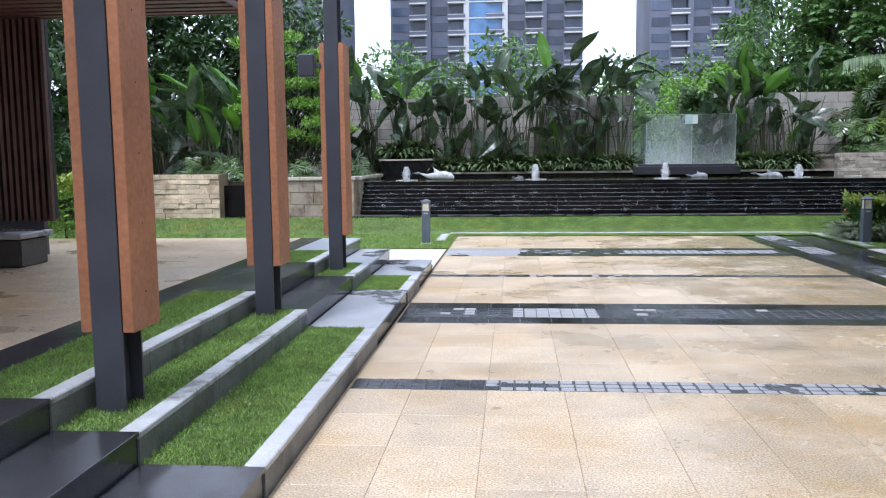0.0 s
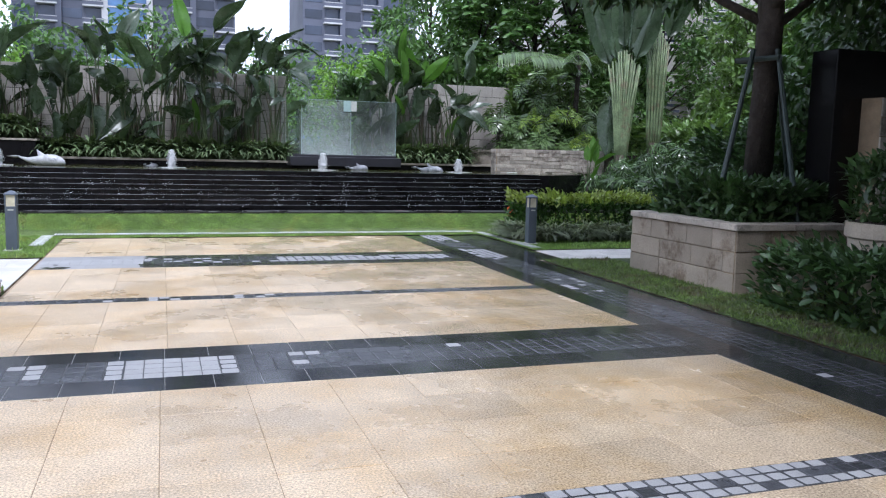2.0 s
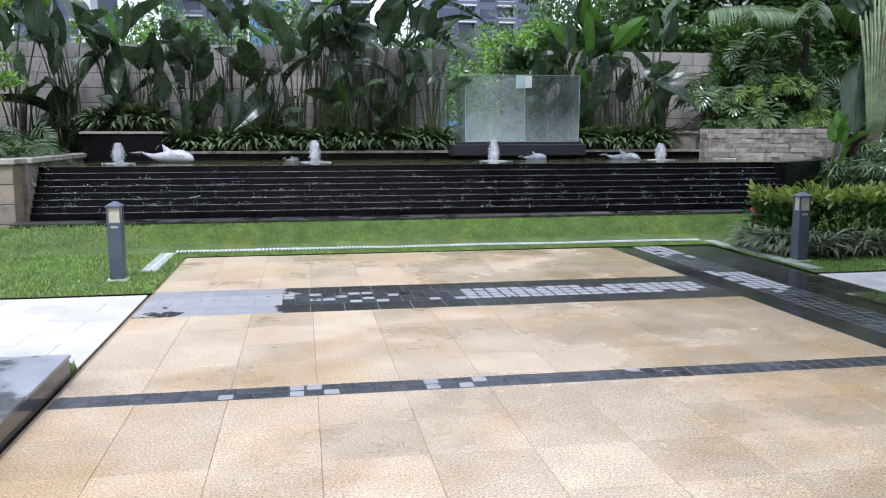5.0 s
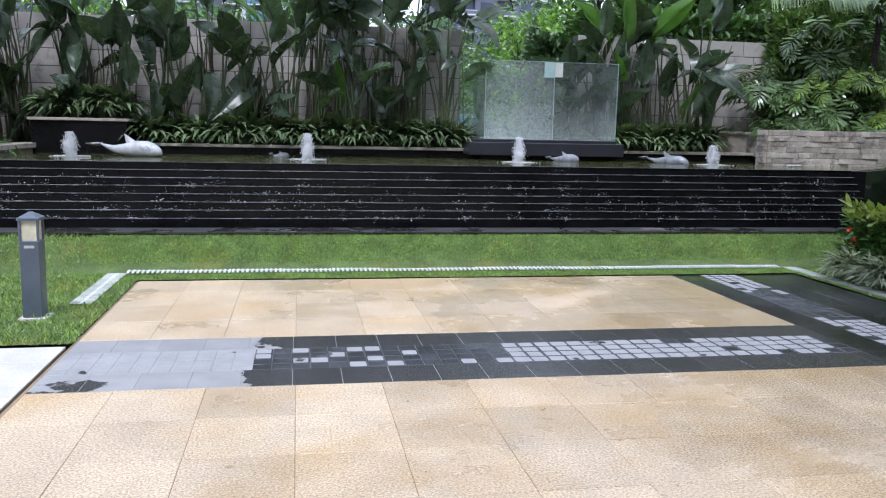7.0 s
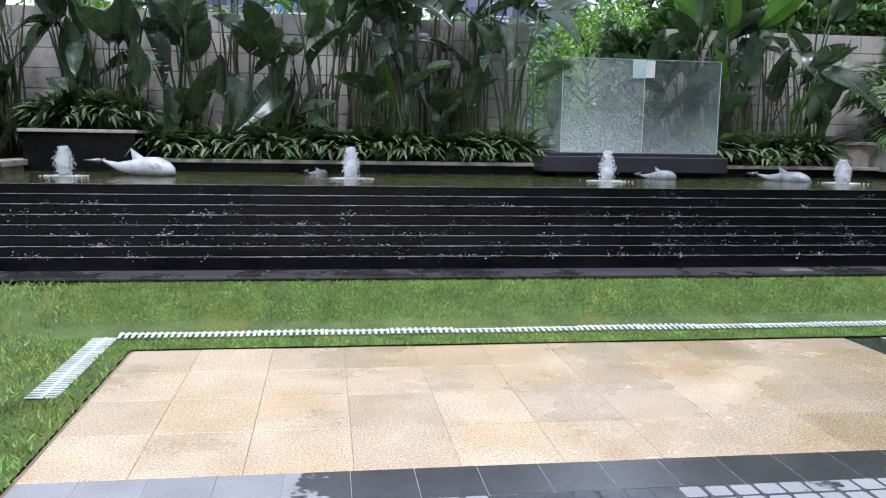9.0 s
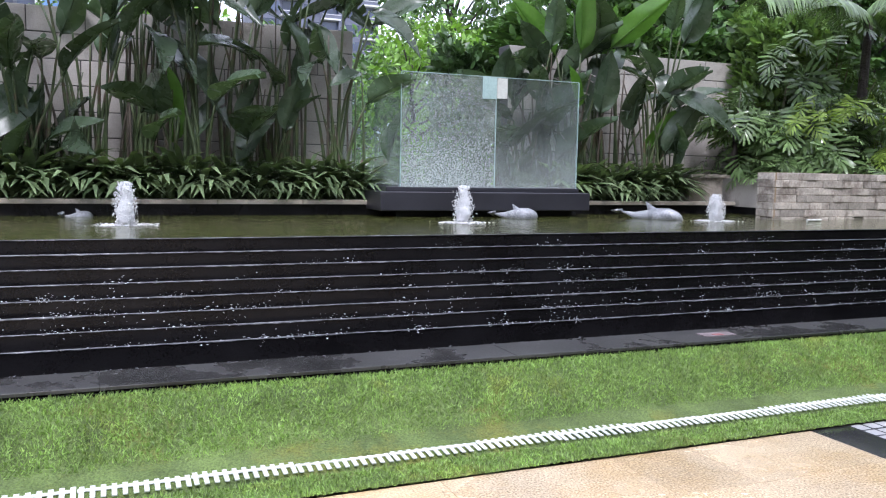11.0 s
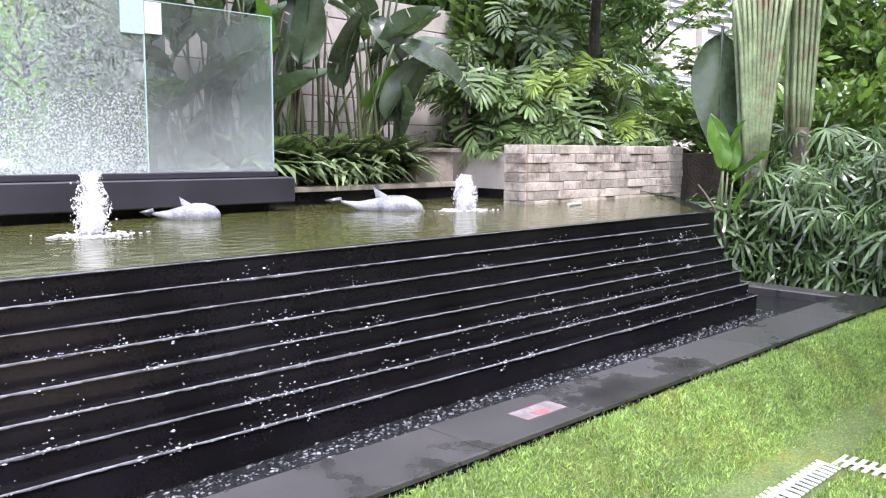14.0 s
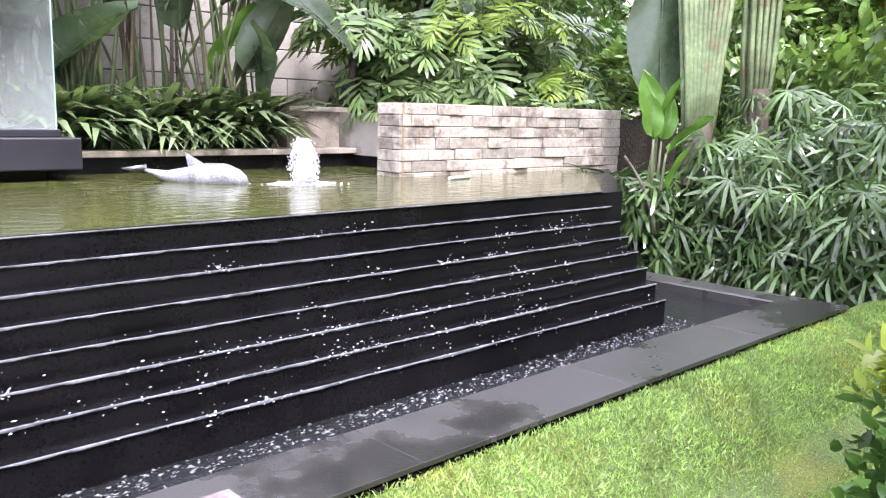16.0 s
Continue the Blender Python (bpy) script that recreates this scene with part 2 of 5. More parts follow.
def water_mat(name, base, rough, waves, strength):
    m = bpy.data.materials.new(name)
    m.use_nodes = True
    n, l = m.node_tree.nodes, m.node_tree.links
    b = n["Principled BSDF"]
    b.inputs["Roughness"].default_value = rough
    b.inputs["IOR"].default_value = 1.33
    t = n.new("ShaderNodeTexNoise")
    t.inputs["Scale"].default_value, t.inputs["Detail"].default_value = waves, 3
    mp = n.new("ShaderNodeMapping")
    mp.inputs["Scale"].default_value = (1, 1.8, 1)
    l.new(n.new("ShaderNodeNewGeometry").outputs["Position"], mp.inputs[0])
    l.new(mp.outputs[0], t.inputs["Vector"])
    bp = n.new("ShaderNodeBump")
    bp.inputs["Strength"].default_value, bp.inputs["Distance"].default_value = strength, 0.02
    l.new(t.outputs["Fac"], bp.inputs["Height"])
    l.new(bp.outputs[0], b.inputs["Normal"])
    r = n.new("ShaderNodeMixRGB")
    r.inputs[1].default_value, r.inputs[2].default_value = (*base, 1), (*[c * 1.5 for c in base], 1)
    t2 = n.new("ShaderNodeTexNoise")
    t2.inputs["Scale"].default_value = 0.8
    l.new(t2.outputs["Fac"], r.inputs[0])
    l.new(r.outputs[0], b.inputs["Base Color"])
    return m


POOL = water_mat("murky_pool_water", (0.05, 0.054, 0.017), 0.05, 7.0, 0.35)
TROUGH = water_mat("trough_water", (0.012, 0.013, 0.014), 0.08, 22.0, 0.5)


def glass_mat(name, haze, frost_scale=0.0):
    m = bpy.data.materials.new(name)
    m.use_nodes = True
    n, l = m.node_tree.nodes, m.node_tree.links
    n.remove(n["Principled BSDF"])
    clear = n.new("ShaderNodeBsdfTransparent")
    clear.inputs[0].default_value = (0.91, 0.95, 0.935, 1)
    gloss = n.new("ShaderNodeBsdfGlossy")
    gloss.inputs["Roughness"].default_value = 0.03
    lw = n.new("ShaderNodeLayerWeight")
    lw.inputs[0].default_value = 0.5
    pw = n.new("ShaderNodeMath")
    pw.operation = 'POWER'
    pw.inputs[1].default_value = 4.0
    l.new(lw.outputs["Facing"], pw.inputs[0])
    fr = n.new("ShaderNodeMapRange")
    fr.inputs[3].default_value, fr.inputs[4].default_value = 0.035, 0.8
    l.new(pw.outputs[0], fr.inputs[0])
    a = n.new("ShaderNodeMixShader")
    l.new(fr.outputs[0], a.inputs[0])
    l.new(clear.outputs[0], a.inputs[1])
    l.new(gloss.outputs[0], a.inputs[2])
    film = n.new("ShaderNodeBsdfDiffuse")
    film.inputs[0].default_value = (0.54, 0.59, 0.575, 1)
    t = n.new("ShaderNodeTexNoise")
    t.inputs["Scale"].default_value = frost_scale or 2.0
    t.inputs["Detail"].default_value = 4
    l.new(n.new("ShaderNodeNewGeometry").outputs["Position"], t.inputs["Vector"])
    r = n.new("ShaderNodeMapRange")
    r.inputs[1].default_value, r.inputs[2].default_value = (0.44, 0.6) if frost_scale else (0.2, 0.8)
    r.inputs[3].default_value, r.inputs[4].default_value = haze
    l.new(t.outputs["Fac"], r.inputs[0])
    sx = n.new("ShaderNodeSeparateXYZ")
    l.new(n.new("ShaderNodeNewGeometry").outputs["Position"], sx.inputs[0])
    low = n.new("ShaderNodeMapRange")
    low.inputs[1].default_value, low.inputs[2].default_value, low.inputs[3].default_value, low.inputs[4].default_value = 1.35, 1.95, 0.16, 0.0
    l.new(sx.outputs[2], low.inputs[0])
    sm = n.new("ShaderNodeMath")
    l.new(r.outputs[0], sm.inputs[0])
    l.new(low.outputs[0], sm.inputs[1])
    c = n.new("ShaderNodeMixShader")
    l.new(sm.outputs[0], c.inputs[0])
    l.new(a.outputs[0], c.inputs[1])
    l.new(film.outputs[0], c.inputs[2])
    l.new(c.outputs[0], n["Material Output"].inputs[0])
    return m


GLASS = glass_mat("hazy_glass", (0.02, 0.07))
CRAZED = glass_mat("water_streaked_glass", (0.0, 0.34), 65.0)
GLASSEDGE = mat("glass_edge", (0.34, 0.46, 0.44), 0.2, var=0.1, bump=0)
TOWER = mat("tower_cladding", (0.105, 0.115, 0.155), 0.6, var=0.12, scale=0.05, grain=0.05, gscale=3, bump=0)
TOWERPALE = mat("tower_pale_concrete", (0.52, 0.52, 0.53), 0.7, var=0.1, scale=0.05, grain=0.05, gscale=3, bump=0)
TOWERGLASS = mat("tower_window_glass", (0.05, 0.065, 0.1), 0.12, var=0.3, scale=0.3, grain=0.05, gscale=3, bump=0, objrand=0.5)
TOWERBLUE = mat("tower_blue_glass", (0.1, 0.2, 0.38), 0.12, var=0.3, scale=0.3, grain=0.05, gscale=3, bump=0)
CREAM = mat("house_render", (0.45, 0.43, 0.4), 0.8, var=0.1, scale=0.5, grain=0.1, gscale=10, bump=0.1)
EARTH = mat("ground_earth", (0.12, 0.13, 0.07), 0.95, var=0.3, scale=0.8, grain=0.3, gscale=12, bump=0.6)
ROADM = mat("street_asphalt", (0.16, 0.16, 0.155), 0.8, var=0.15, scale=0.6, grain=0.2, gscale=40, bump=0.3)
BLUEP = mat("blue_scooter_paint", (0.05, 0.2, 0.5), 0.3, var=0.05, bump=0)
RUBBER = mat("black_rubber", (0.02, 0.02, 0.02), 0.7, var=0.1, bump=0)
TERRA = mat("beige_pot_stone", (0.42, 0.36, 0.28), 0.7, var=0.15, scale=3, grain=0.15, bump=0.3)
REDLAB = mat("faded_red_label", (0.27, 0.1, 0.1), 0.5, var=0.3, scale=15, bump=0)


# ---- mesh helpers ----
def box(bm, x0, x1, y0, y1, z0, z1, bev=0.0):
    b = bmesh.new()
    bmesh.ops.create_cube(b, size=1.0)
    for v in b.verts:
        v.co = Vector((x0 + (v.co.x + 0.5) * (x1 - x0), y0 + (v.co.y + 0.5) * (y1 - y0), z0 + (v.co.z + 0.5) * (z1 - z0)))
    if bev:
        bmesh.ops.bevel(b, geom=b.edges[:], offset=bev, segments=1, affect="EDGES")
    me = bpy.data.meshes.new("tmp")
    b.to_mesh(me)
    b.free()
    bm.from_mesh(me)
    bpy.data.meshes.remove(me)
    return bm


def boxbm(*a):
    return box(bmesh.new(), *a)


def tube(bm, pts, radii, sides=6):
    """A tapered tube through points."""
    rings = []
    for i, p in enumerate(pts):
        p = Vector(p)
        d = Vector(pts[min(i + 1, len(pts) - 1)]) - Vector(pts[max(i - 1, 0)])
        q = d.to_track_quat("Z", "Y")
        rings.append([bm.verts.new(p + q @ Vector((radii[i] * math.cos(a), radii[i] * math.sin(a), 0)))
                      for a in (2 * math.pi * k / sides for k in range(sides))])
    for a, b in zip(rings, rings[1:]):
        for k in range(sides):
            bm.faces.new((a[k], a[(k + 1) % sides], b[(k + 1) % sides], b[k]))
    bm.faces.new(rings[0][::-1])
    bm.faces.new(rings[-1])
    return bm


def mesh_of(name, bm, *mats, smooth=False):
    me = bpy.data.meshes.new(name)
    bm.normal_update()
    bm.to_mesh(me)
    bm.free()
    for m in mats:
        me.materials.append(m)
    if smooth:
        me.polygons.foreach_set("use_smooth", [True] * len(me.polygons))
    return me


def part(name, bm, material, parent, label="", smooth=False):
    me = bm if isinstance(bm, bpy.types.Mesh) else mesh_of(name, bm, material, smooth=smooth)
    ob = new(name, me)
    ob.parent = parent
    return tagged(ob, label)


def thing(name, at, label, category, group="", turn=0.0):
    ob = new(name)
    ob.empty_display_size = 0.1
    ob.matrix_basis = pose(*at, 0, 0, turn)
    return tagged(ob, label, category, group)


def structure(name, bm, material, label="", category="", smooth=False):
    ob = new(name, mesh_of(name, bm, material, smooth=smooth))
    return tagged(ob, label, category, "", "structure")


def from_arrays(name, v, f, material, smooth=False):
    """A mesh from arrays: v (n, 3), f (m, 3 or 4)."""
    me = bpy.data.meshes.new(name)
    k = f.shape[1]
    me.vertices.add(len(v))
    me.vertices.foreach_set("co", np.ascontiguousarray(v, dtype=np.float32).ravel())
    me.loops.add(f.size)
    me.loops.foreach_set("vertex_index", np.ascontiguousarray(f, dtype=np.int32).ravel())
    me.polygons.add(len(f))
    me.polygons.foreach_set("loop_start", np.arange(0, f.size, k, dtype=np.int32))
    me.polygons.foreach_set("loop_total", np.full(len(f), k, dtype=np.int32))
    me.update(calc_edges=True)
    me.validate()
    me.materials.append(material)
    if smooth:
        me.polygons.foreach_set("use_smooth", [True] * len(f))
    return me


rng = np.random.default_rng(7)


def unit(a):
    return a / np.maximum(np.linalg.norm(a, axis=-1, keepdims=True), 1e-9)


def scatter(name, P, D, S, tv, tf, material, wob=0.5, up=(0, 0, 1)):
    """Many copies of a small template leaf (along +y, face +z) joined in one mesh."""
    n = len(P)
    D = unit(np.asarray(D, float))
    U = unit(np.asarray(up, float) + rng.normal(0, wob, (n, 3)))
    X = unit(np.cross(D, U))
    N = np.cross(X, D)
    S = np.broadcast_to(np.asarray(S, float), (n,))
    v = (np.asarray(P)[:, None, :] + S[:, None, None] * (tv[None, :, 0:1] * X[:, None, :] + tv[None, :, 1:2] * D[:, None, :] + tv[None, :, 2:3] * N[:, None, :]))
    f = (tf[None, :, :] + (np.arange(n) * len(tv))[:, None, None]).reshape(-1, tf.shape[1])
    return from_arrays(name, v.reshape(-1, 3), f, material)


# leaf templates: pointed oval, strap, feathered blade
OVAL = np.array([(0, 0, 0), (-.2, .33, .03), (0, .36, -.03), (.2, .33, .03), (-.17, .68, 0), (0, .7, -.05), (.17, .68, 0), (0, 1, -.12)], float)
OVALF = np.array([(0, 1, 2, 2), (0, 2, 3, 3), (1, 4, 5, 2), (2, 5, 6, 3), (4, 7, 5, 5), (5, 7, 6, 6)])
OVALT = np.array([(0, 2, 1), (0, 3, 2), (1, 2, 5), (1, 5, 4), (2, 3, 6), (2, 6, 5), (4, 5, 7), (5, 6, 7)])
BLADEV = np.array([(-.06, 0, 0), (.06, 0, 0), (-.04, .55, .0), (.04, .55, .0), (0, 1, -.12)], float)
BLADET = np.array([(0, 1, 3), (0, 3, 2), (2, 3, 4)])
STRAPV = np.array([(-.045, 0, 0), (.045, 0, 0), (-.062, .35, .0), (.062, .35, .0), (-.06, .68, -.1), (.06, .68, -.1), (0, 1, -.34)], float)
ARCHV = np.array([(-.05, 0, 0), (.05, 0, 0), (-.07, .34, 0), (.07, .34, 0), (-.075, .58, -.1), (.075, .58, -.1), (-.06, .74, -.33), (.06, .74, -.33), (0, .8, -.66)], float)
ARCHT = np.array([(0, 1, 3), (0, 3, 2), (2, 3, 5), (2, 5, 4), (4, 5, 7), (4, 7, 6), (6, 7, 8)])
STRAPT = np.array([(0, 1, 3), (0, 3, 2), (2, 3, 5), (2, 5, 4), (4, 5, 6)])


# ---- ground and setting ----
XL, XR, XD = -0.89, 4.53, 5.55  # plaza: kerb edge, tan paving's edge, dark strip's edge
YF = 15.63
bm = bmesh.new()
ys = [-60, 21.75, 22.2, 600]
zs = [-0.12, -0.12, 1.25, 1.25]
gv = [[bm.verts.new((x, y, z)) for x in (-600, 600)] for y, z in zip(ys, zs)]
for a, b in zip(gv, gv[1:]):
    bm.faces.new((a[0], a[1], b[1], b[0]))
structure("ground", bm, EARTH, "bare earth under the garden and out to the distance", "ground")


def lawn_z(x, y):
    """The lawn rises towards the pool's ledge."""
    t = min(1.0, max(0.0, (y - 15.9) / 0.72))
    return 0.012 + 0.285 * t * t * (3 - 2 * t)


def lawn_sheet(x0, x1, y0, y1, step=0.25):
    bm = bmesh.new()
    nx, ny = max(1, round((x1 - x0) / step)), max(1, round((y1 - y0) / step))
    g = [[bm.verts.new((x0 + (x1 - x0) * i / nx, y0 + (y1 - y0) * j / ny, 0)) for i in range(nx + 1)] for j in range(ny + 1)]
    for r in g:
        for v in r:
            v.co.z = lawn_z(v.co.x, v.co.y) + 0.008 * noise.noise(v.co * 1.7)
    for j in range(ny):
        for i in range(nx):
            bm.faces.new((g[j][i], g[j][i + 1], g[j + 1][i + 1], g[j + 1][i]))
    return bm


lawn = structure("lawn", lawn_sheet(-14, 14, YF, 16.7), TURF, "short bright green mown lawn beside the pool", "lawn")
lawn_w = structure("lawn_west", lawn_sheet(-14, XL, 13.28, YF), TURF, "short bright green mown lawn beside the plaza", "lawn")
lawn_e = structure("lawn_east", lawn_sheet(5.95, 14, 13.28, YF), TURF, "short green lawn beside the plaza", "lawn")
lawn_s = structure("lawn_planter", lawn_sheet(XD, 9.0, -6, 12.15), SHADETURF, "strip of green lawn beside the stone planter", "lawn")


# plaza bed
def bed(name, x0, x1, y0, y1, z1, m, label):
    return structure(name, boxbm(x0, x1, y0, y1, z1 - 0.12, z1), m, label, "paving")


plaza = bed("plaza_floor", XL, 5.95, -9, YF, -0.003, MORTAR, "wet tan granite plaza with black granite bands")


def tile_mesh(name, w, d, m, gap=0.0015, h=0.02, ch=0.002):
    """A paving slab with chamfered edges; its corner at the origin."""
    bm = bmesh.new()
    lo = [(gap, gap), (w - gap, gap), (w - gap, d - gap), (gap, d - gap)]
    hi = [(gap + ch, gap + ch), (w - gap - ch, gap + ch), (w - gap - ch, d - gap - ch), (gap + ch, d - gap - ch)]
    a = [bm.verts.new((x, y, -h)) for x, y in lo]
    b = [bm.verts.new((x, y, -ch)) for x, y in lo]
    c = [bm.verts.new((x, y, 0)) for x, y in hi]
    for p, q in ((a, b), (b, c)):
        for k in range(4):
            bm.faces.new((p[k], p[(k + 1) % 4], q[(k + 1) % 4], q[k]))
    bm.faces.new(c)
    return mesh_of(name, bm, m)


tile_cache = {}


def slabs(parent, name, x0, x1, y0, y1, z, w, d, m, shift=0.0, rough=0.0008, lead=0.0):
    """Rows of paving slabs over a rectangle, each its own object."""
    ny = max(1, round((y1 - y0) / d))
    dd = (y1 - y0) / ny
    for j in range(ny):
        x = x0
        first = w - (shift * j) % w if shift else (lead or w)
        while x < x1 - 0.01:
            ww = min(first, x1 - x)
            first = w
            key = (name, round(ww, 3), round(dd, 3), m.name)
            if key not in tile_cache:
                tile_cache[key] = tile_mesh(name, ww, dd, m)
            o = new(name, tile_cache[key])
            o.location = (x, y0 + j * dd, z + random.uniform(-rough, rough))
            o.rotation_euler = (random.uniform(-.0012, .0012), random.uniform(-.0012, .0012), 0)
            o.parent = parent
            x += ww


def cobbles(name, parent, x0, x1, y0, y1, w, d, dry=None):
    """Small setts in one mesh: dark body, inset upper face that can dry out."""
    part("joint_bed", boxbm(x0, x1, y0, y1, -0.02, -0.0024), BANDBED, parent)
    bm = bmesh.new()
    nx, ny = round((x1 - x0) / w), max(1, round((y1 - y0) / d))
    ww, dd = (x1 - x0) / nx, (y1 - y0) / ny
    for j in range(ny):
        for i in range(nx):
            g = 0.003
            cx, cy = x0 + ww * (i + .5), y0 + dd * (j + .5)
            z = random.uniform(-.0005, .0015)
            k1, k2 = (ww / 2 - g, dd / 2 - g), ((ww / 2 - 0.0055) * random.uniform(.88, 1), (dd / 2 - 0.0055) * random.uniform(.88, 1))
            a = [bm.verts.new((cx + sx * k1[0], cy + sy * k1[1], -0.03)) for sx, sy in ((-1, -1), (1, -1), (1, 1), (-1, 1))]
            b = [bm.verts.new((cx + sx * k1[0], cy + sy * k1[1], z - 0.0025)) for sx, sy in ((-1, -1), (1, -1), (1, 1), (-1, 1))]
            r = 0.3
            oct_ = []
            for sx, sy, kx, ky in ((-1, -1, r, 1), (1, -1, r, 1), (1, -1, 1, r), (1, 1, 1, r), (1, 1, r, 1), (-1, 1, r, 1), (-1, 1, 1, r), (-1, -1, 1, r)):
                kx, ky = (1 if kx == 1 else 0.82), (1 if ky == 1 else 0.82)
                oct_.append(bm.verts.new((cx + sx * k2[0] * kx, cy + sy * k2[1] * ky, z)))
            for k in range(4):
                bm.faces.new((a[k], a[(k + 1) % 4], b[(k + 1) % 4], b[k]))
            o = oct_
            bm.faces.new((b[0], b[1], o[1], o[0]))
            bm.faces.new((b[1], o[2], o[1]))
            bm.faces.new((b[1], b[2], o[3], o[2]))
            bm.faces.new((b[2], o[4], o[3]))
            bm.faces.new((b[2], b[3], o[5], o[4]))
            bm.faces.new((b[3], o[6], o[5]))
            bm.faces.new((b[3], b[0], o[7], o[6]))
            bm.faces.new((b[0], o[0], o[7]))
            chance = dry(cx, cy) if dry else 0.02
            top = bm.faces.new(o)
            top.material_index = 1 if random.random() < chance else 0
            if chance > 0.99:
                for f in {f for v in o for f in v.link_faces}:
                    f.material_index = 1
    ob = new(name, mesh_of(name, bm, COBBLE, DRYP))
    ob.parent = parent
    tagged(ob, "", "", "", "stuff")
    return ob


# stepped terraces beside the plaza: three levels
LEVELS = [(-0.89, -1.47, 0.15), (-1.47, -1.88, 0.30), (-1.88, -2.42, 0.45)]
STEPS_Y = [(-4.0, 2.92), (6.0, 7.95), (9.05, 10.6)]
TERR_Y = [(2.92, 6.0), (7.95, 9.05)]
deck = structure("deck", boxbm(-12, -2.72, -6, 10.6, 0.2, 0.45), MORTAR, "wet tan granite deck floor", "floor")
base = structure("terrace_base", boxbm(-2.72, -0.93, -4, 10.6, -0.1, 0.02), MORTAR, "base under the terraces", "terrace")

# pool: shell, water, ledges
CX = 8.17
pool = bmesh.new()
box(pool, -3.15, CX, 17.89, 21.0, -0.1, 0.9)
structure("pool_floor", pool, FALL, "dark granite pool basin", "pool")
bm = bmesh.new()
wv = [bm.verts.new(p) for p in ((-3.13, 17.83, 1.03), (8.16, 17.83, 1.03), (10.2, 19.45, 1.03), (10.2, 20.9, 1.03), (-3.13, 20.9, 1.03))]
bm.faces.new(wv)
structure("pool_water", bm, POOL, "murky green rippling pool water", "water")
# slanting end wall of the pool
bm = bmesh.new()
a = [bm.verts.new((x, y, z)) for z in (-0.1, 1.022) for x, y in ((8.17, 17.845), (8.4, 17.845), (10.4, 19.35), (10.2, 19.5))]
for q in ((0, 1, 5, 4), (1, 2, 6, 5), (2, 3, 7, 6), (3, 0, 4, 7), (4, 5, 6, 7)):
    bm.faces.new([a[i] for i in q])
structure("pool_end_wall", bm, FALL, "black granite wall at the pool's end", "wall")

# cascade of granite steps
cascade = thing("cascade", (0, 17.2, 0), "black wet granite cascade with water running down its steps", "fountain")
CY, CD, CZ, CH = 17.84, 0.072, 1.033, 0.0885  # lip, tread, lip height, riser
steps = []
for i in range(8):
    y = CY - CD * i
    z = CZ - CH * i
    zb = z - CH if i < 7 else 0.15
    steps.append(part("step", boxbm(-3.15, CX, y - 17.2, y - 17.2 + 0.3 if i else 17.9 - 17.2, zb - 0.02, z, 0.006), FALL, cascade))

ledge = structure("pool_ledge", boxbm(-3.2, 9.25, 16.65, 17.03, -0.05, 0.31), FALL, "charcoal granite ledge in front of the cascade", "ledge")
slabs(ledge, "slab", -3.2, 9.25, 16.65, 17.03, 0.342, 1.25, 0.38, LEDGE, rough=0.0008)
bm = bmesh.new()
bm.faces.new([bm.verts.new(p) for p in ((-3.15, 17.02, 0.27), (9.0, 17.02, 0.27), (9.0, 18.5, 0.27), (-3.15, 18.5, 0.27))])
structure("trough_water", bm, TROUGH, "dark splashing water in the trough", "water")
structure("trough_curb", boxbm(8.2, 9.25, 18.3, 18.5, -0.05, 0.36, 0.01), LEDGE, "dark granite curb of the lower basin", "curb")
structure("trough_curb_east", boxbm(9.0, 9.25, 17.03, 18.3, -0.05, 0.338, 0.01), LEDGE, "dark granite curb of the lower basin", "curb")

# planting bed behind the pool
bedw = structure("bed_wall", boxbm(-3.15, 8.36, 20.62, 20.82, 0.6, 1.15), FALL, "dark granite bed wall at the pool's back", "wall")
bm = boxbm(-14, 8.4, 20.8, 21.6, 0.2, 1.14)
structure("bed_soil", bm, SOIL, "dark planting soil in the raised bed", "soil")
for x0, x1 in ((-1.85, 3.4), (5.6, 8.36)):
    n = round((x1 - x0) / 0.9)
    for k in range(n):
        o = part("capping", boxbm(x0 + (x1 - x0) * k / n + .002, x0 + (x1 - x0) * (k + 1) / n - .002, 20.58, 20.85, 1.145, 1.19, 0.004), CAP, bedw)
bm = boxbm(-3.15, -1.85, 20.35, 21.2, 0.8, 1.5)
plin = structure("bed_plinth", bm, FALL, "charcoal granite raised plinth at the pool's back", "plinth")
part("capping", boxbm(-3.2, -1.82, 20.32, 21.2, 1.5, 1.54, 0.004), CAP, plin)
# right-hand raised bed and its return
ret = structure("bed_return", boxbm(8.3, 8.5, 19.66, 20.9, 0.6, 1.5), WALLSTONE, "pale rendered return wall of the raised bed", "wall")
part("capping", boxbm(7.75, 8.52, 20.8, 21.05, 1.5, 1.545, 0.004), CAP, ret)
part("panel", boxbm(7.75, 8.3, 20.84, 21.0, 1.19, 1.5), CAP, ret)
part("waterline", boxbm(8.294, 8.3, 19.66, 20.62, 0.9, 1.13), FALL, ret)

# back wall of stone blocks with a gap behind the glass
random.seed(3)


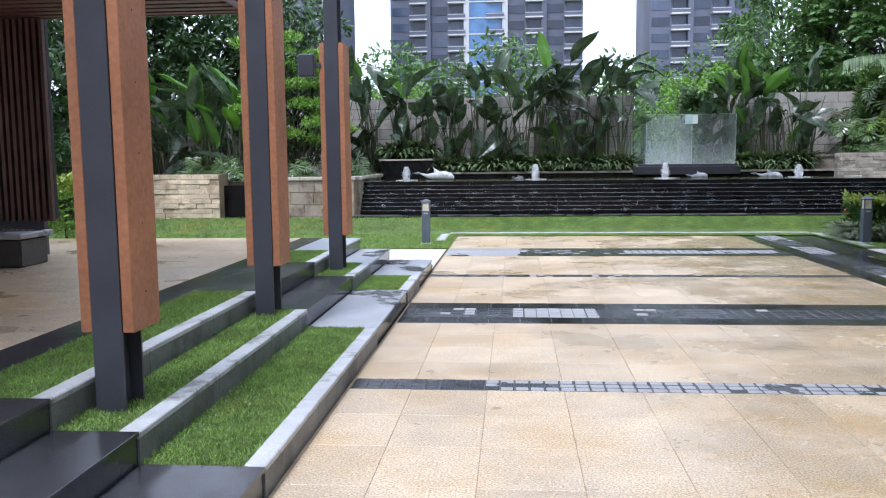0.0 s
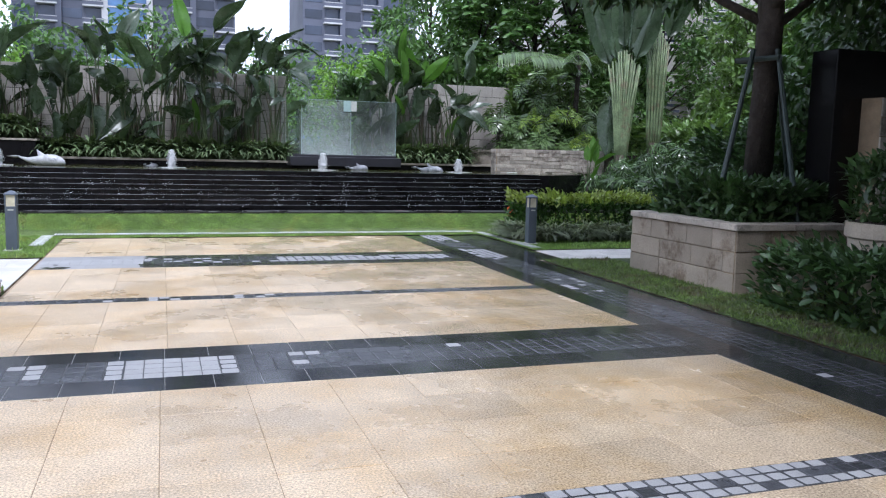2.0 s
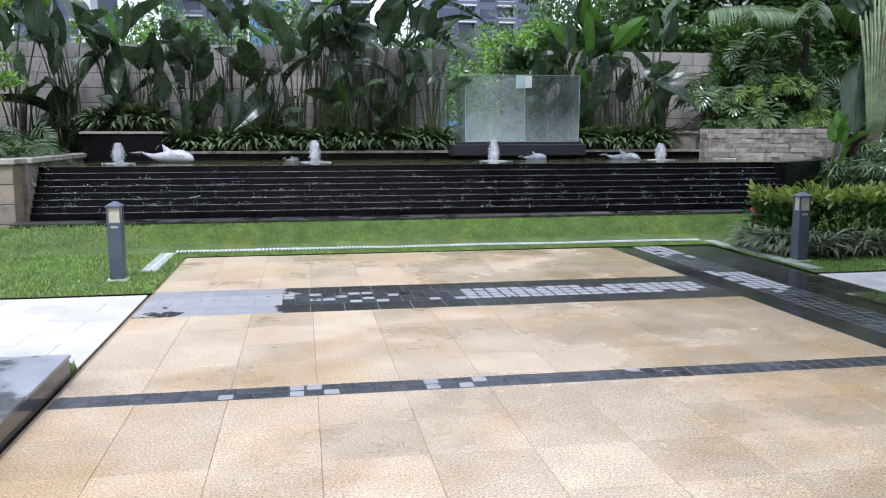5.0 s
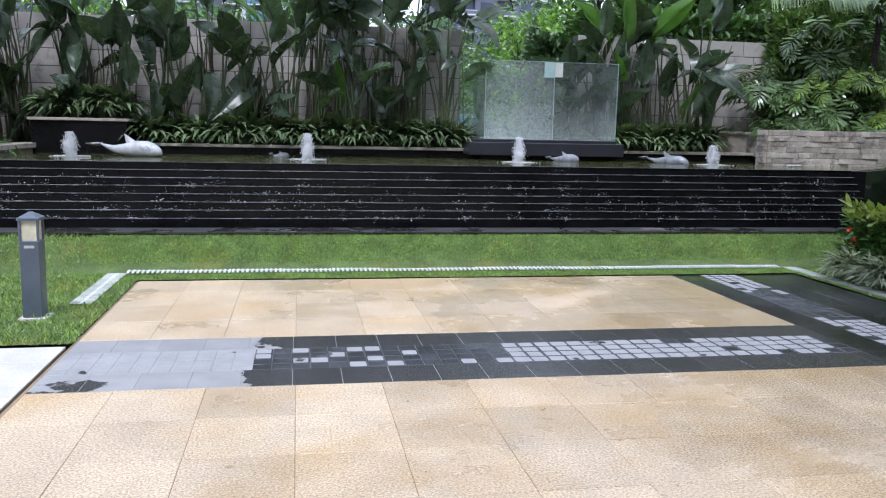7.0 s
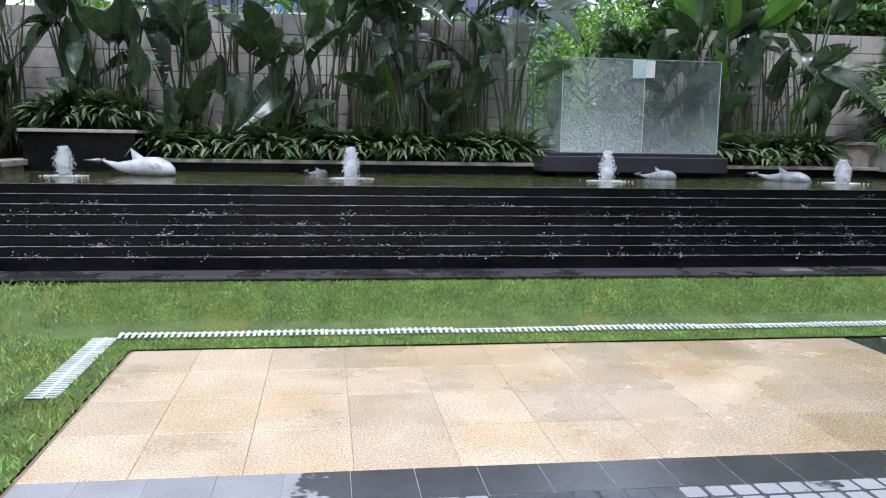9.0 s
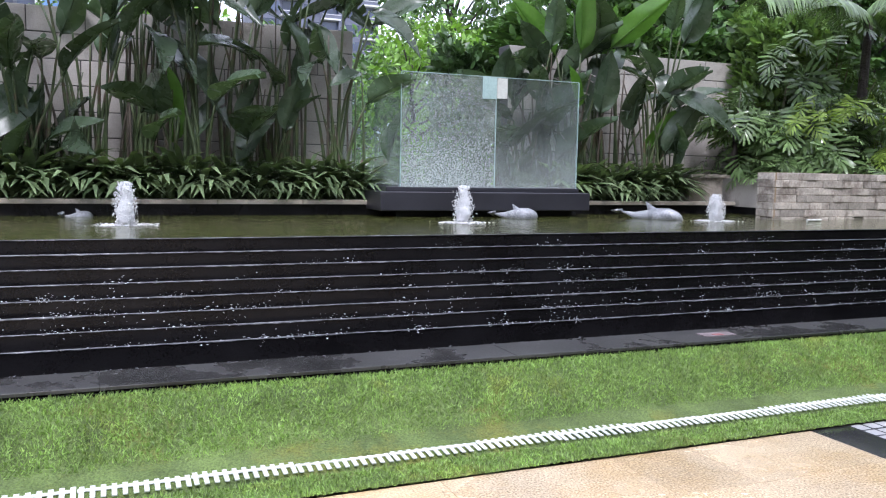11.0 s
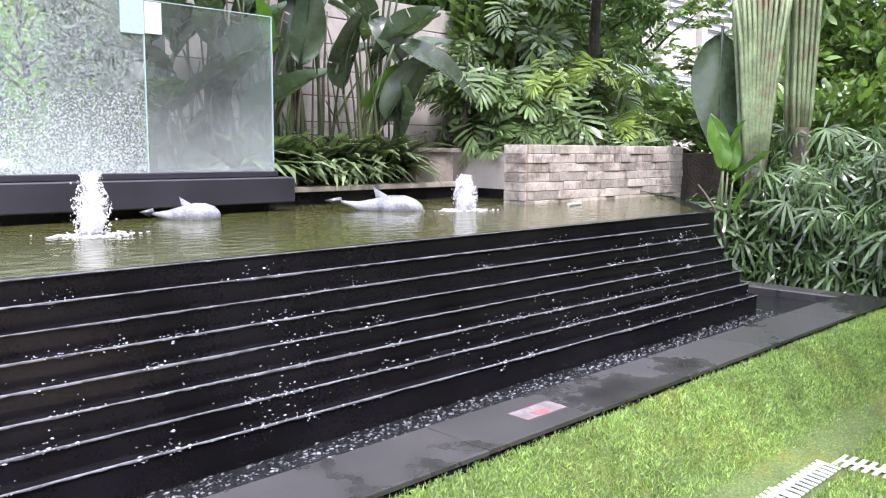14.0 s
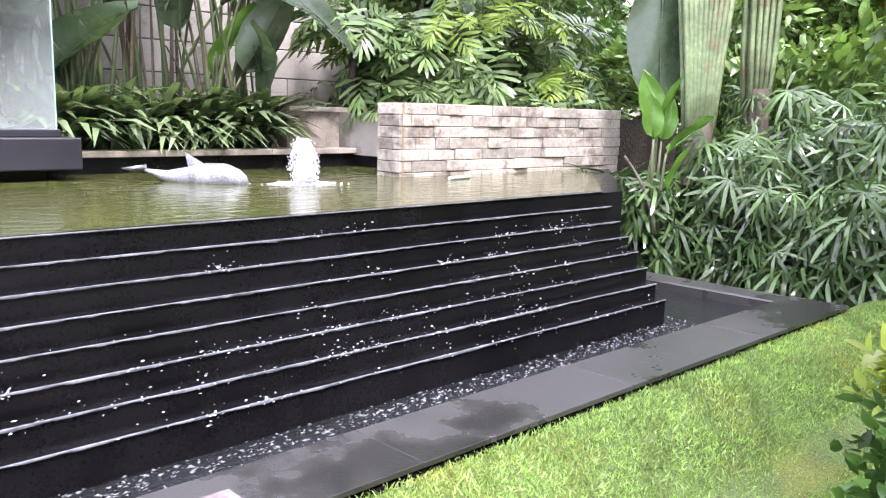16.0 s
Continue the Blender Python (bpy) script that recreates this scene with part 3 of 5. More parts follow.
def block_wall(name, x0, x1, y0, y1, z0, z1, w, h, m, core, label, category="wall", jog=0.004, inset=0.02, wvar=0.3, joint=0.01, face="-y", ends=True):
    """A wall whose front courses are separate blocks, proud of a core."""
    ob = structure(name, boxbm(x0, x1, y0 + inset, y1, z0, z1), core, label, category)
    if face == "-x":
        ob.data.clear_geometry()
        b = boxbm(x0 + inset, x1, y0, y1, z0, z1)
        b.to_mesh(ob.data)
        b.free()
    n = max(1, round((z1 - z0) / h))
    hh = (z1 - z0) / n
    lo, hi = (x0, x1) if face == "-y" else (y0, y1)
    for r in range(n):
        a = lo
        first = True
        while a < hi - 0.01:
            ww = w * random.uniform(1 - wvar, 1 + wvar) * (0.55 if first and r % 2 else 1)
            first = False
            e = a + ww if a + ww < hi - w * 0.4 else hi
            p = random.uniform(-jog, jog)
            j = joint / 2
            if face == "-y":
                bb = boxbm(a + j, e - j, y0 + p, y0 + inset + 0.002, z0 + r * hh + j, z0 + (r + 1) * hh - j, 0.004)
            else:
                bb = boxbm(x0 + p, x0 + inset + 0.002, a + j, e - j, z0 + r * hh + j, z0 + (r + 1) * hh - j, 0.004)
            part("block", bb, m, ob)
            a = e
    return ob


WY = 21.6
wall_w = block_wall("wall_north_west", -9.5, 3.35, WY, WY + 0.3, 1.0, 3.15, 0.75, 0.27, WALLSTONE, BANDBED, "grey-beige stone block garden wall behind the planting")
wall_e = block_wall("wall_north_east", 5.42, 9.9, WY, WY + 0.3, 1.0, 3.15, 0.75, 0.27, WALLSTONE, BANDBED, "grey-beige stone block garden wall behind the planting")
structure("wall_far_west", boxbm(-20, -9.5, WY + .02, WY + .3, 0, 3.15), WALLSTONE, "stone garden wall", "wall")
# split-face stone box at the pool's right end
sb = block_wall("stone_planter_front", 7.81, 10.6, 19.39, 19.66, 0.8, 1.58, 0.24, 0.09, SPLIT, MORTAR, "low wall of pale split-face stone blocks", jog=0.012, wvar=0.55, joint=0.004)
sbl = block_wall("stone_planter_side", 7.79, 7.83, 19.395, 19.66, 0.8, 1.578, 0.2, 0.09, SPLIT, MORTAR, "side of the low split-face stone wall", face="-x", jog=0.008, joint=0.004)
structure("stone_planter_soil", boxbm(8.5, 12, 19.6, 21.6, 0.4, 1.5), SOIL, "dark planting soil", "soil")

# left planters
pl = block_wall("planter_west", -4.95, -3.2, 16.95, 17.3, 0.05, 1.1, 0.42, 0.27, PLANTER, MORTAR, "tan limestone block planter wall with stains")
for k in range(3):
    part("capping", boxbm(-4.98 + k * .61, -4.38 + k * .61, 16.9, 17.4, 1.1, 1.17, 0.006), CAP, pl)
ew = structure("planter_west_end", boxbm(-3.22, -3.15, 17.3, 21.0, 0.05, 1.1), PLANTER, "tan limestone planter side", "wall")
part("capping", boxbm(-3.4, -3.1, 17.4, 20.9, 1.1, 1.17, 0.006), CAP, ew)
structure("planter_west_soil", boxbm(-14, -3.22, 17.3, 21.6, 0.3, 1.08), SOIL, "dark planting soil", "soil")
stk = block_wall("stone_feature", -8.3, -6.1, 16.7, 17.3, 0.1, 1.25, 0.33, 0.1, WARM, MORTAR, "stacked split-face honey stone wall", jog=0.02, wvar=0.6, joint=0.006)
gapw = structure("side_cascade", boxbm(-6.1, -5.6, 17.0, 17.3, 0.0, 1.0), FALL, "dark wet granite recess between the stone walls", "wall")
structure("planter_west_link", boxbm(-5.6, -4.95, 16.98, 17.3, 0.0, 1.1), PLANTER, "tan limestone planter wall", "wall")
structure("planter_far_west", boxbm(-14, -8.3, 17.0, 17.3, 0.0, 1.1), PLANTER, "tan limestone planter wall", "wall")

# right planter with tree
pr = block_wall("planter_east", 6.4, 7.9, 9.15, 9.35, 0.0, 0.7, 0.5, 0.235, PLANTER, MORTAR, "beige limestone block planter with damp stains")
pr2 = block_wall("planter_east_side", 6.4, 6.6, 9.17, 11.25, 0.0, 0.7, 0.5, 0.235, PLANTER, MORTAR, "beige limestone block planter side with damp stains", face="-x")
for k in range(2):
    part("capping", boxbm(6.37 + k * .77, 7.135 + k * .77, 9.12, 9.42, 0.7, 0.77, 0.006), CAP, pr)
for k in range(3):
    part("capping", boxbm(6.37, 6.66, 9.42 + k * .61, 10.026 + k * .61, 0.7, 0.77, 0.006), CAP, pr2)
structure("planter_east_soil", boxbm(6.6, 7.9, 9.35, 11.25, 0.0, 0.66), SOIL, "dark planting soil", "soil")

# dark portal wall at the right
portal = structure("portal_wall", boxbm(7.9, 11.5, 9.5, 9.9, 0, 2.75, 0.01), FALL, "black granite portal wall", "wall")
pj = block_wall("portal_jamb", 8.3, 8.62, 9.2, 9.5, 0, 2.2, 0.32, 0.22, SPLIT, MORTAR, "split-face stone surround of the portal", jog=0.008)
part("lintel", boxbm(8.64, 10.5, 9.22, 9.5, 1.95, 2.2, 0.01), SPLIT, pj)

# light path slabs both sides
pw = bed("path_west", -12, XL - 0.02, 10.78, 13.25, -0.004, MORTAR, "pale granite path crossing to the plaza")
pe = bed("path_east", 5.57, 12, 12.2, 13.25, -0.004, MORTAR, "pale granite path crossing to the plaza")
structure("threshold_west", boxbm(-12, XL - 0.02, 10.6, 10.78, -0.1, 0.02), TURF, "narrow strip of turf at the terrace's foot", "lawn")
# enclosing buildings behind the walk
structure("house_south", boxbm(-25, 25, -14, -12, -0.1, 14), CREAM, "plain rendered building front", "building")
structure("hedge_wall_east", boxbm(19.5, 20, -12, 21, -0.1, 3.0), WALLSTONE, "plain garden wall", "wall")
structure("hedge_wall_west", boxbm(-16, -15.5, -12, 21, -0.1, 3.0), WALLSTONE, "plain garden wall", "wall")

# Added out of view: a tall block that cuts sky light from the right
structure("side_building", boxbm(12.6, 22, -14, 8.4, 0, 17), CREAM, "unseen tall block added to shade the garden's right side", "wall")


# ---- things by the plaza: columns, canopy, bench, lamps ----
def column(x, y, z, board_top, top):
    c = thing("clad_column", (x, y, z), "charcoal steel column clad with brown timber boards, standing in turf", "column", "columns beside the terraces")
    bm = bmesh.new()
    for s in (-1, 1):
        box(bm, -0.075, 0.075, s * 0.1 - 0.008, s * 0.1 + 0.008, 0, top, 0.002)
    box(bm, -0.006, 0.006, -0.092, 0.092, 0, top)
    part("steel_post", bm, STEEL, c)
    for s in (-1, 1):
        b = part("timber_board", boxbm(min(s * 0.077, s * 0.135), max(s * 0.077, s * 0.135), -0.1, 0.2, 0.42, board_top, 0.004), TIMBER, c)
        for k in range(6):
            zz = 0.6 + k * (board_top - 0.8) / 5
            part("screw", boxbm(min(s * 0.135, s * 0.137), max(s * 0.135, s * 0.137), 0.04, 0.05, zz, zz + 0.01), STEEL, b)
    part("base_plate", boxbm(-0.1, 0.1, -0.13, 0.13, -0.01, 0.012, 0.003), STEEL, c)
    return c


for y in (3.32, 5.85, 8.5):
    col3 = column(-1.75, y, 0.27, 2.52, 4.2)
spot = thing("spotlight", (-2.02, 8.4, 2.55), "small dark grey spotlight box on the column", "lamp")
part("housing", boxbm(-0.09, 0.09, -0.06, 0.06, -0.12, 0.12, 0.012), STEEL, spot)
part("bracket", boxbm(0.09, 0.16, -0.015, 0.015, -0.02, 0.02), STEEL, spot)

canopy = thing("slatted_canopy", (-5.5, 6.5, 3.14), "dark brown slatted timber canopy over the deck", "canopy")
part("roof_frame", boxbm(-4.0, 2.75, -6.5, 2.1, 0.1, 0.35), SLAT, canopy)
for k in range(40):
    y = -6.4 + k * 0.215
    part("slat", boxbm(-4.0, 2.72, y, y + 0.13, 0.03, 0.1), SLAT, canopy)
for k in range(5):
    part("fascia_slat", boxbm(-4.0, 2.78, 2.1, 2.14, 0.02 + k * 0.07, 0.07 + k * 0.07), SLAT, canopy)
    part("side_slat", boxbm(2.75, 2.79, -6.5, 2.1, 0.02 + k * 0.07, 0.07 + k * 0.07), SLAT, canopy)
screen = thing("slatted_screen", (-6.25, 8.55, 0.45), "dark brown vertical timber slat screen", "screen")
part("backing", boxbm(-2.6, 1.14, 0.06, 0.12, 0.42, 2.7), RUBBER, screen, "dark backing board")
for k in range(49):
    x = -2.6 + k * 0.077
    part("slat", boxbm(x, x + 0.04, 0.0, 0.06, 0.4, 2.71), SLAT, screen)
part("support", boxbm(-2.6, 1.0, 0.03, 0.12, 0, 0.42), STEEL, screen)
bench = thing("bench", (-5.86, 7.55, 0.45), "black granite bench with a pale wet top beside the screen", "bench")
part("body", boxbm(-2.6, 1.05, -0.15, 0.35, 0.0, 0.3, 0.02), BLACK, bench)
part("seat", boxbm(-2.6, 1.1, -0.22, 0.4, 0.3, 0.36, 0.012), GREY, bench)


def bollard(x, y):
    b = thing("bollard_light", (x, y, 0.01), "square grey bollard light with a frosted lens, on the lawn", "lamp", "bollard lights")
    part("base_plate", boxbm(-0.1, 0.1, -0.1, 0.1, -0.01, 0.02, 0.003), PALE, b, "pale concrete footing")
    part("body", boxbm(-0.07, 0.07, -0.07, 0.07, 0.02, 0.6, 0.006), BOLLARD, b)
    part("lens", boxbm(-0.055, 0.055, -0.055, 0.055, 0.6, 0.75), FROST, b, "frosted lamp lens")
    for sx in (-1, 1):
        for sy in (-1, 1):
            part("corner_bar", boxbm(sx * .063 - .008, sx * .063 + .008, sy * .063 - .008, sy * .063 + .008, 0.6, 0.75), BOLLARD, b)
    bm = bmesh.new()
    lo = [bm.verts.new((sx * .078, sy * .078, 0.75)) for sx, sy in ((-1, -1), (1, -1), (1, 1), (-1, 1))]
    mi = [bm.verts.new((sx * .078, sy * .078, 0.768)) for sx, sy in ((-1, -1), (1, -1), (1, 1), (-1, 1))]
    hi = [bm.verts.new((sx * .012, sy * .012, 0.81)) for sx, sy in ((-1, -1), (1, -1), (1, 1), (-1, 1))]
    bm.faces.new(lo[::-1])
    bm.faces.new(hi)
    for p, q in ((lo, mi), (mi, hi)):
        for k in range(4):
            bm.faces.new((p[k], p[(k + 1) % 4], q[(k + 1) % 4], q[k]))
    part("cap", bm, BOLLARD, b)
    part("label_plate", boxbm(-0.035, 0.035, -0.073, -0.069, 0.545, 0.565), WHITEP, b, "small white plate")


bollard(-1.34, 14.09)
bollard(6.26, 14.07)


BAR = mesh_of("bar", boxbm(0, 0.023, -0.088, 0.088, -0.003, 0.002), WHITEP)


def grate(parent_group, x, y, turn):
    g = thing("drain_grate", (x, y, 0.04 if y > 15.85 else 0.03), "white plastic slotted drain grate set in the grass", "drain grate", parent_group, turn)
    part("spine", boxbm(0.005, 0.495, -0.014, 0.014, -0.003, 0.001), WHITEP, g)
    for k in range(11):
        b = part("bar", BAR, None, g)
        b.location = (0.012 + k * 0.0465, 0, 0)
    part("channel", boxbm(0, 0.5, -0.06, 0.06, -0.1, -0.055), RUBBER, g, "dark channel below")
    return g


g0 = grate("drain grates round the plaza", -1.05, 15.99, 0)
g0.matrix_basis = pose(-1.05, 15.97, 0.041, 5, 0, 0)
for k in range(1, 14):
    copy_thing(g0, pose(-1.05 + 0.5 * k, 15.97 + random.uniform(-.006, .006), 0.041 + random.uniform(-.003, .003), 5, 0, random.uniform(-.8, .8)))
for k in range(3):
    copy_thing(g0, pose(-1.13, 14.52 + 0.5 * k, 0.025, 0, 0, 90))
for k in range(5):
    copy_thing(g0, pose(6.08, 13.45 + 0.5 * k, 0.025, 0, 0, 90))

# ---- cascade water ----
random.seed(21)
for i in range(8):
    lip_v, lip_f = [], []
    y = CY - CD * i - 0.0075
    z = CZ - CH * i
    n = 520
    for k in range(n + 1):
        x = -3.14 + 11.3 * k / n
        h = 0.0045 + 0.005 * noise.noise(Vector((x * 2.1, i * 7.3, 0))) + 0.005 * noise.noise(Vector((x * 17, i * 3.1, 4)))
        h = max(0.001, h) * (0.5 if i == 0 else 1.0)
        lip_v += [(x, y - 0.002, z - h), (x, y - 0.004, z + 0.002), (x, y + 0.008, z + 0.0025)]
        if k:
            b = len(lip_v) - 6
            lip_f += [(b, b + 3, b + 4, b + 1), (b + 1, b + 4, b + 5, b + 2)]
    part("water_film", from_arrays("water_film", np.array(lip_v) - np.array((0, 17.2, 0)), np.array(lip_f), LIP), LIP, steps[i], "thin film of water on the nosing, highlight in its colour")

BLOBV = np.array([(0, 0, 1), (1, 0, 0), (0, 1, 0), (-1, 0, 0), (0, -1, 0), (0, 0, -1)], float)
BLOBT = np.array([(0, 1, 2), (0, 2, 3), (0, 3, 4), (0, 4, 1), (5, 2, 1), (5, 3, 2), (5, 4, 3), (5, 1, 4)])


def blobs(name, P, S, material, squash=(1, 1, 1)):
    """Many small drops in one mesh."""
    n = len(P)
    v = BLOBV[None] * np.asarray(S)[:, None, None] * np.asarray(squash)[None, None] * rng.uniform(0.3, 1.8, (n, 6, 1)) + rng.normal(0, 0.25, (n, 6, 3)) * np.asarray(S)[:, None, None]
    v = v + np.asarray(P)[:, None, :]
    f = (BLOBT[None] + (np.arange(n) * 6)[:, None, None]).reshape(-1, 3)
    return from_arrays(name, v.reshape(-1, 3), f, material)


cl = 270
cx, ci = rng.uniform(-3.1, 8.0, cl), rng.choice(7, cl, p=np.array([.3, .7, 1, 1.3, 1.5, 1.7, 1.6]) / 8.1)
P, S = [], []
for x, i in zip(cx, ci):
    m = int(rng.integers(4, 22))
    px = x + rng.normal(0, rng.uniform(0.02, 0.14), m)
    drop = np.abs(rng.normal(0, 0.03, m))
    py = CY - CD * (i + 1) - 0.01 - rng.uniform(0, 0.04, m)
    pz = CZ - CH * (i + 1) + 0.012 + drop * rng.uniform(-.9, 1.4, m)
    P.append(np.stack([px, py - 17.2, pz], 1))
    S.append(rng.uniform(0.0008, 0.0031, m) * rng.uniform(0.7, 1.5))
sp = part("splash", blobs("splash", np.concatenate(P), np.concatenate(S), SPLASHM, (2.0, 0.8, 0.75)), SPLASHM, cascade, "white splashing drops")
tagged(sp, "", "", "", "stuff")
n = 3600
P = np.stack([rng.uniform(-3.1, 8.3, n), 17.08 + np.abs(rng.normal(0, 0.09, n)) - 17.2, np.full(n, 0.273)], 1)
P[:, 1] += 0.12 * (rng.random(n) < 0.6)
fr = part("froth", blobs("froth", P, rng.uniform(0.002, 0.008, n), FROTHM, (1.6, 1.0, 0.5)), FROTHM, cascade, "froth on the trough")
tagged(fr, "", "", "", "stuff")

lab = thing("floor_plate", (4.82, 16.83, 0.345), "small grey access plate with a faded red mark on the ledge", "plate")
part("plate", boxbm(-0.14, 0.14, -0.06, 0.06, -0.003, 0.003), PLATE, lab)
part("mark", boxbm(-0.05, 0.03, -0.05, 0.0, 0.003, 0.005), REDLAB, lab, "faded red mark")

# fountain jets
def jet(x, y, h, seed):
    r = np.random.default_rng(seed)
    j = thing("fountain_jet", (x, y, 1.03), "short white foaming fountain jet rising from the pool", "fountain jet", "fountain jets in the pool")
    bm = bmesh.new()
    pts, rad = [], []
    for k in range(9):
        t = k / 8
        pts.append((0.012 * math.sin(5 * t + seed), 0.01 * math.cos(4 * t + seed), h * t * 0.94 - 0.01))
        rad.append(0.028 + 0.034 * math.sin(math.pi * min(1, 0.15 + t)) * (1 + 0.3 * math.sin(7 * t + seed)))
    tube(bm, pts, rad, 12)
    for v in bm.verts:
        v.co += 0.034 * noise.noise_vector(v.co * 26 + Vector((seed, 0, 0)))
    part("column", bm, FOAM, j, smooth=True)
    n = 1700
    t = r.random(n)
    a = r.random(n) * 6.283
    R = 0.02 + 0.075 * np.sin(np.pi * (0.2 + 0.75 * t)) * np.sqrt(r.random(n)) + 0.014 * r.normal(0, 1, n)
    P = np.stack([R * np.cos(a), R * np.sin(a), h * t * 1.08], 1)
    tagged(part("spray", blobs("spray", P, r.uniform(0.0015, 0.0055, n), FOAM, (1, 1, 1.6)), FOAM, j), kind="stuff")
    n = 260
    a, R = r.random(n) * 6.283, 0.07 + np.abs(r.normal(0, 0.06, n))
    P = np.stack([1.3 * R * np.cos(a), R * np.sin(a), np.full(n, 0.003)], 1)
    tagged(part("froth_ring", blobs("froth_ring", P, r.uniform(0.004, 0.012, n), FOAM, (1.5, 1.5, 0.4)), FOAM, j), kind="stuff")


for k, (x, h) in enumerate(((-2.36, 0.3), (0.75, 0.33), (3.79, 0.33), (6.84, 0.27))):
    jet(x, 19.25, h, 3 + k)


# dolphin sculptures
def dolphin(x, y, turn, length, rise, z=1.03, label="pale grey dolphin sculpture half out of the water", fat=1.0, skin=DOLPH):
    bm = bmesh.new()
    prof = [(-.5, .012, .085), (-.42, .026, .07), (-.28, .055, .045), (-.08, .098, .04), (.12, .125, .05), (.28, .124, .05), (.4, .098, .035), (.47, .062, .02), (.505, .02, .01)]
    pts = [(px * length, 0, (0.35 + rise) * pz * 1.8 * length) for px, pr, pz in prof]
    tube(bm, pts, [pr * length * 0.95 * fat for px, pr, pz in prof], 14)
    fz = (.1 * fat + .09 * rise) * length
    v = [bm.verts.new(p) for p in ((-.06 * length, .014, fz), (.15 * length, .014, fz), (-.1 * length, 0, fz + .15 * length), (-.06 * length, -.014, fz), (.15 * length, -.014, fz))]
    for f in ((0, 1, 2), (4, 3, 2), (0, 2, 3), (1, 4, 2)):
        bm.faces.new([v[i] for i in f])
    tz = rise * 0.18 * length
    for s in (-1, 1):
        v = [bm.verts.new(p) for p in ((-.47 * length, 0, tz + .03), (-.66 * length, s * .15 * length, tz + .04), (-.55 * length, 0, tz - .0), (-.5 * length, s * .05 * length, tz + .06))]
        for f in ((0, 1, 2), (0, 3, 1), (3, 2, 1), (0, 2, 3)):
            bm.faces.new([v[i] for i in f])
    me = mesh_of("dolphin", bm, skin, smooth=True)
    o = new("dolphin_sculpture", me)
    o.matrix_basis = pose(x, y, z, 0, 0, turn)
    tagged(o, label, "sculpture", "dolphin sculptures in the pool")


dolphin(-1.65, 19.55, -24, 0.95, 0.6, 1.05, "shiny pale grey dolphin sculpture lying on the water", skin=DOLPHW)
dolphin(0.36, 20.45, 30, 0.28, 0.1, 1.02, fat=1.6)
dolphin(4.7, 19.9, -35, 0.46, 0.1, 1.04, fat=1.6)
dolphin(6.3, 19.68, -48, 0.68, 0.45, 1.02, fat=1.1)
pipe = thing("pale_pipe", (8.05, 19.0, 1.045), "pale plastic pipe lying at the pool's edge", "pipe")
part("tube", tube(bmesh.new(), [(-.13, 0, 0), (.13, .05, 0)], [.014, .014], 8), WHITEP, pipe)

# glass box on its plinth
gp = thing("glass_plinth", (4.49, 20.1, 0.9), "charcoal granite plinth standing in the pool", "plinth")
part("foot", boxbm(-1.05, 1.08, 0.12, 1.45, 0.0, 0.2), FALL, gp)
part("slab", boxbm(-1.26, 1.26, 0.0, 1.5, 0.2, 0.40, 0.008), PLINTH, gp)
part("upper_slab", boxbm(-1.17, 1.17, 0.1, 1.45, 0.40, 0.45, 0.006), PLINTH, gp)
gb = thing("glass_box", (4.58, 20.255, 1.35), "clear hazy glass box with streaks of water, on a dark plinth", "glass box")


def pane(name, x0, x1, y0, y1, z0, z1, m):
    o = part(name, boxbm(x0, x1, y0, y1, z0, z1), m, gb)
    o.visible_shadow = False
    return o


pane("pane", -1.08, 0.02, 0.0, 0.012, 0.0, 1.215, CRAZED)
pane("pane", 0.03, 1.075, 0.0, 0.012, 0.0, 1.205, GLASS)
pane("pane", -1.08, -1.068, 0.02, 0.95, 0.0, 1.2, GLASS)
pane("pane", 1.063, 1.075, 0.02, 0.95, 0.0, 1.2, GLASS)
pane("pane", -1.45, 0.3, 0.96, 0.972, 0.0, 1.15, GLASS)
for x in (-1.085, 0.022, 1.073):
    part("pane_edge", boxbm(x - 0.003, x + 0.003, -0.002, 0.014, 0.0, 1.21), GLASSEDGE, gb, "bright polished glass edge")
part("pane_edge", boxbm(-1.08, 1.07, -0.002, 0.014, 1.207, 1.213), GLASSEDGE, gb)
part("bracket", boxbm(0.025, 0.15, -0.012, -0.004, 0.98, 1.2), WHITEP, gb, "white fixing plate")
part("bracket", boxbm(-0.15, 0.02, -0.01, -0.004, 0.97, 1.205), GLASSEDGE, gb, "pale blue fixing plate")

# pot and stakes at the right
pot = thing("stone_pot", (7.4, 8.0, 0.0), "large beige ribbed stone pot", "pot")
bm = bmesh.new()
tube(bm, [(0, 0, 0), (0, 0, .5), (0, 0, .56), (0, 0, .58), (0, 0, .72), (0, 0, .74), (0, 0, .88)], [.3, .42, .43, .46, .47, .5, .5], 24)
part("body", bm, TERRA, pot)
part("soil", tube(bmesh.new(), [(0, 0, .85), (0, 0, .885)], [.44, .44], 20), SOIL, pot)


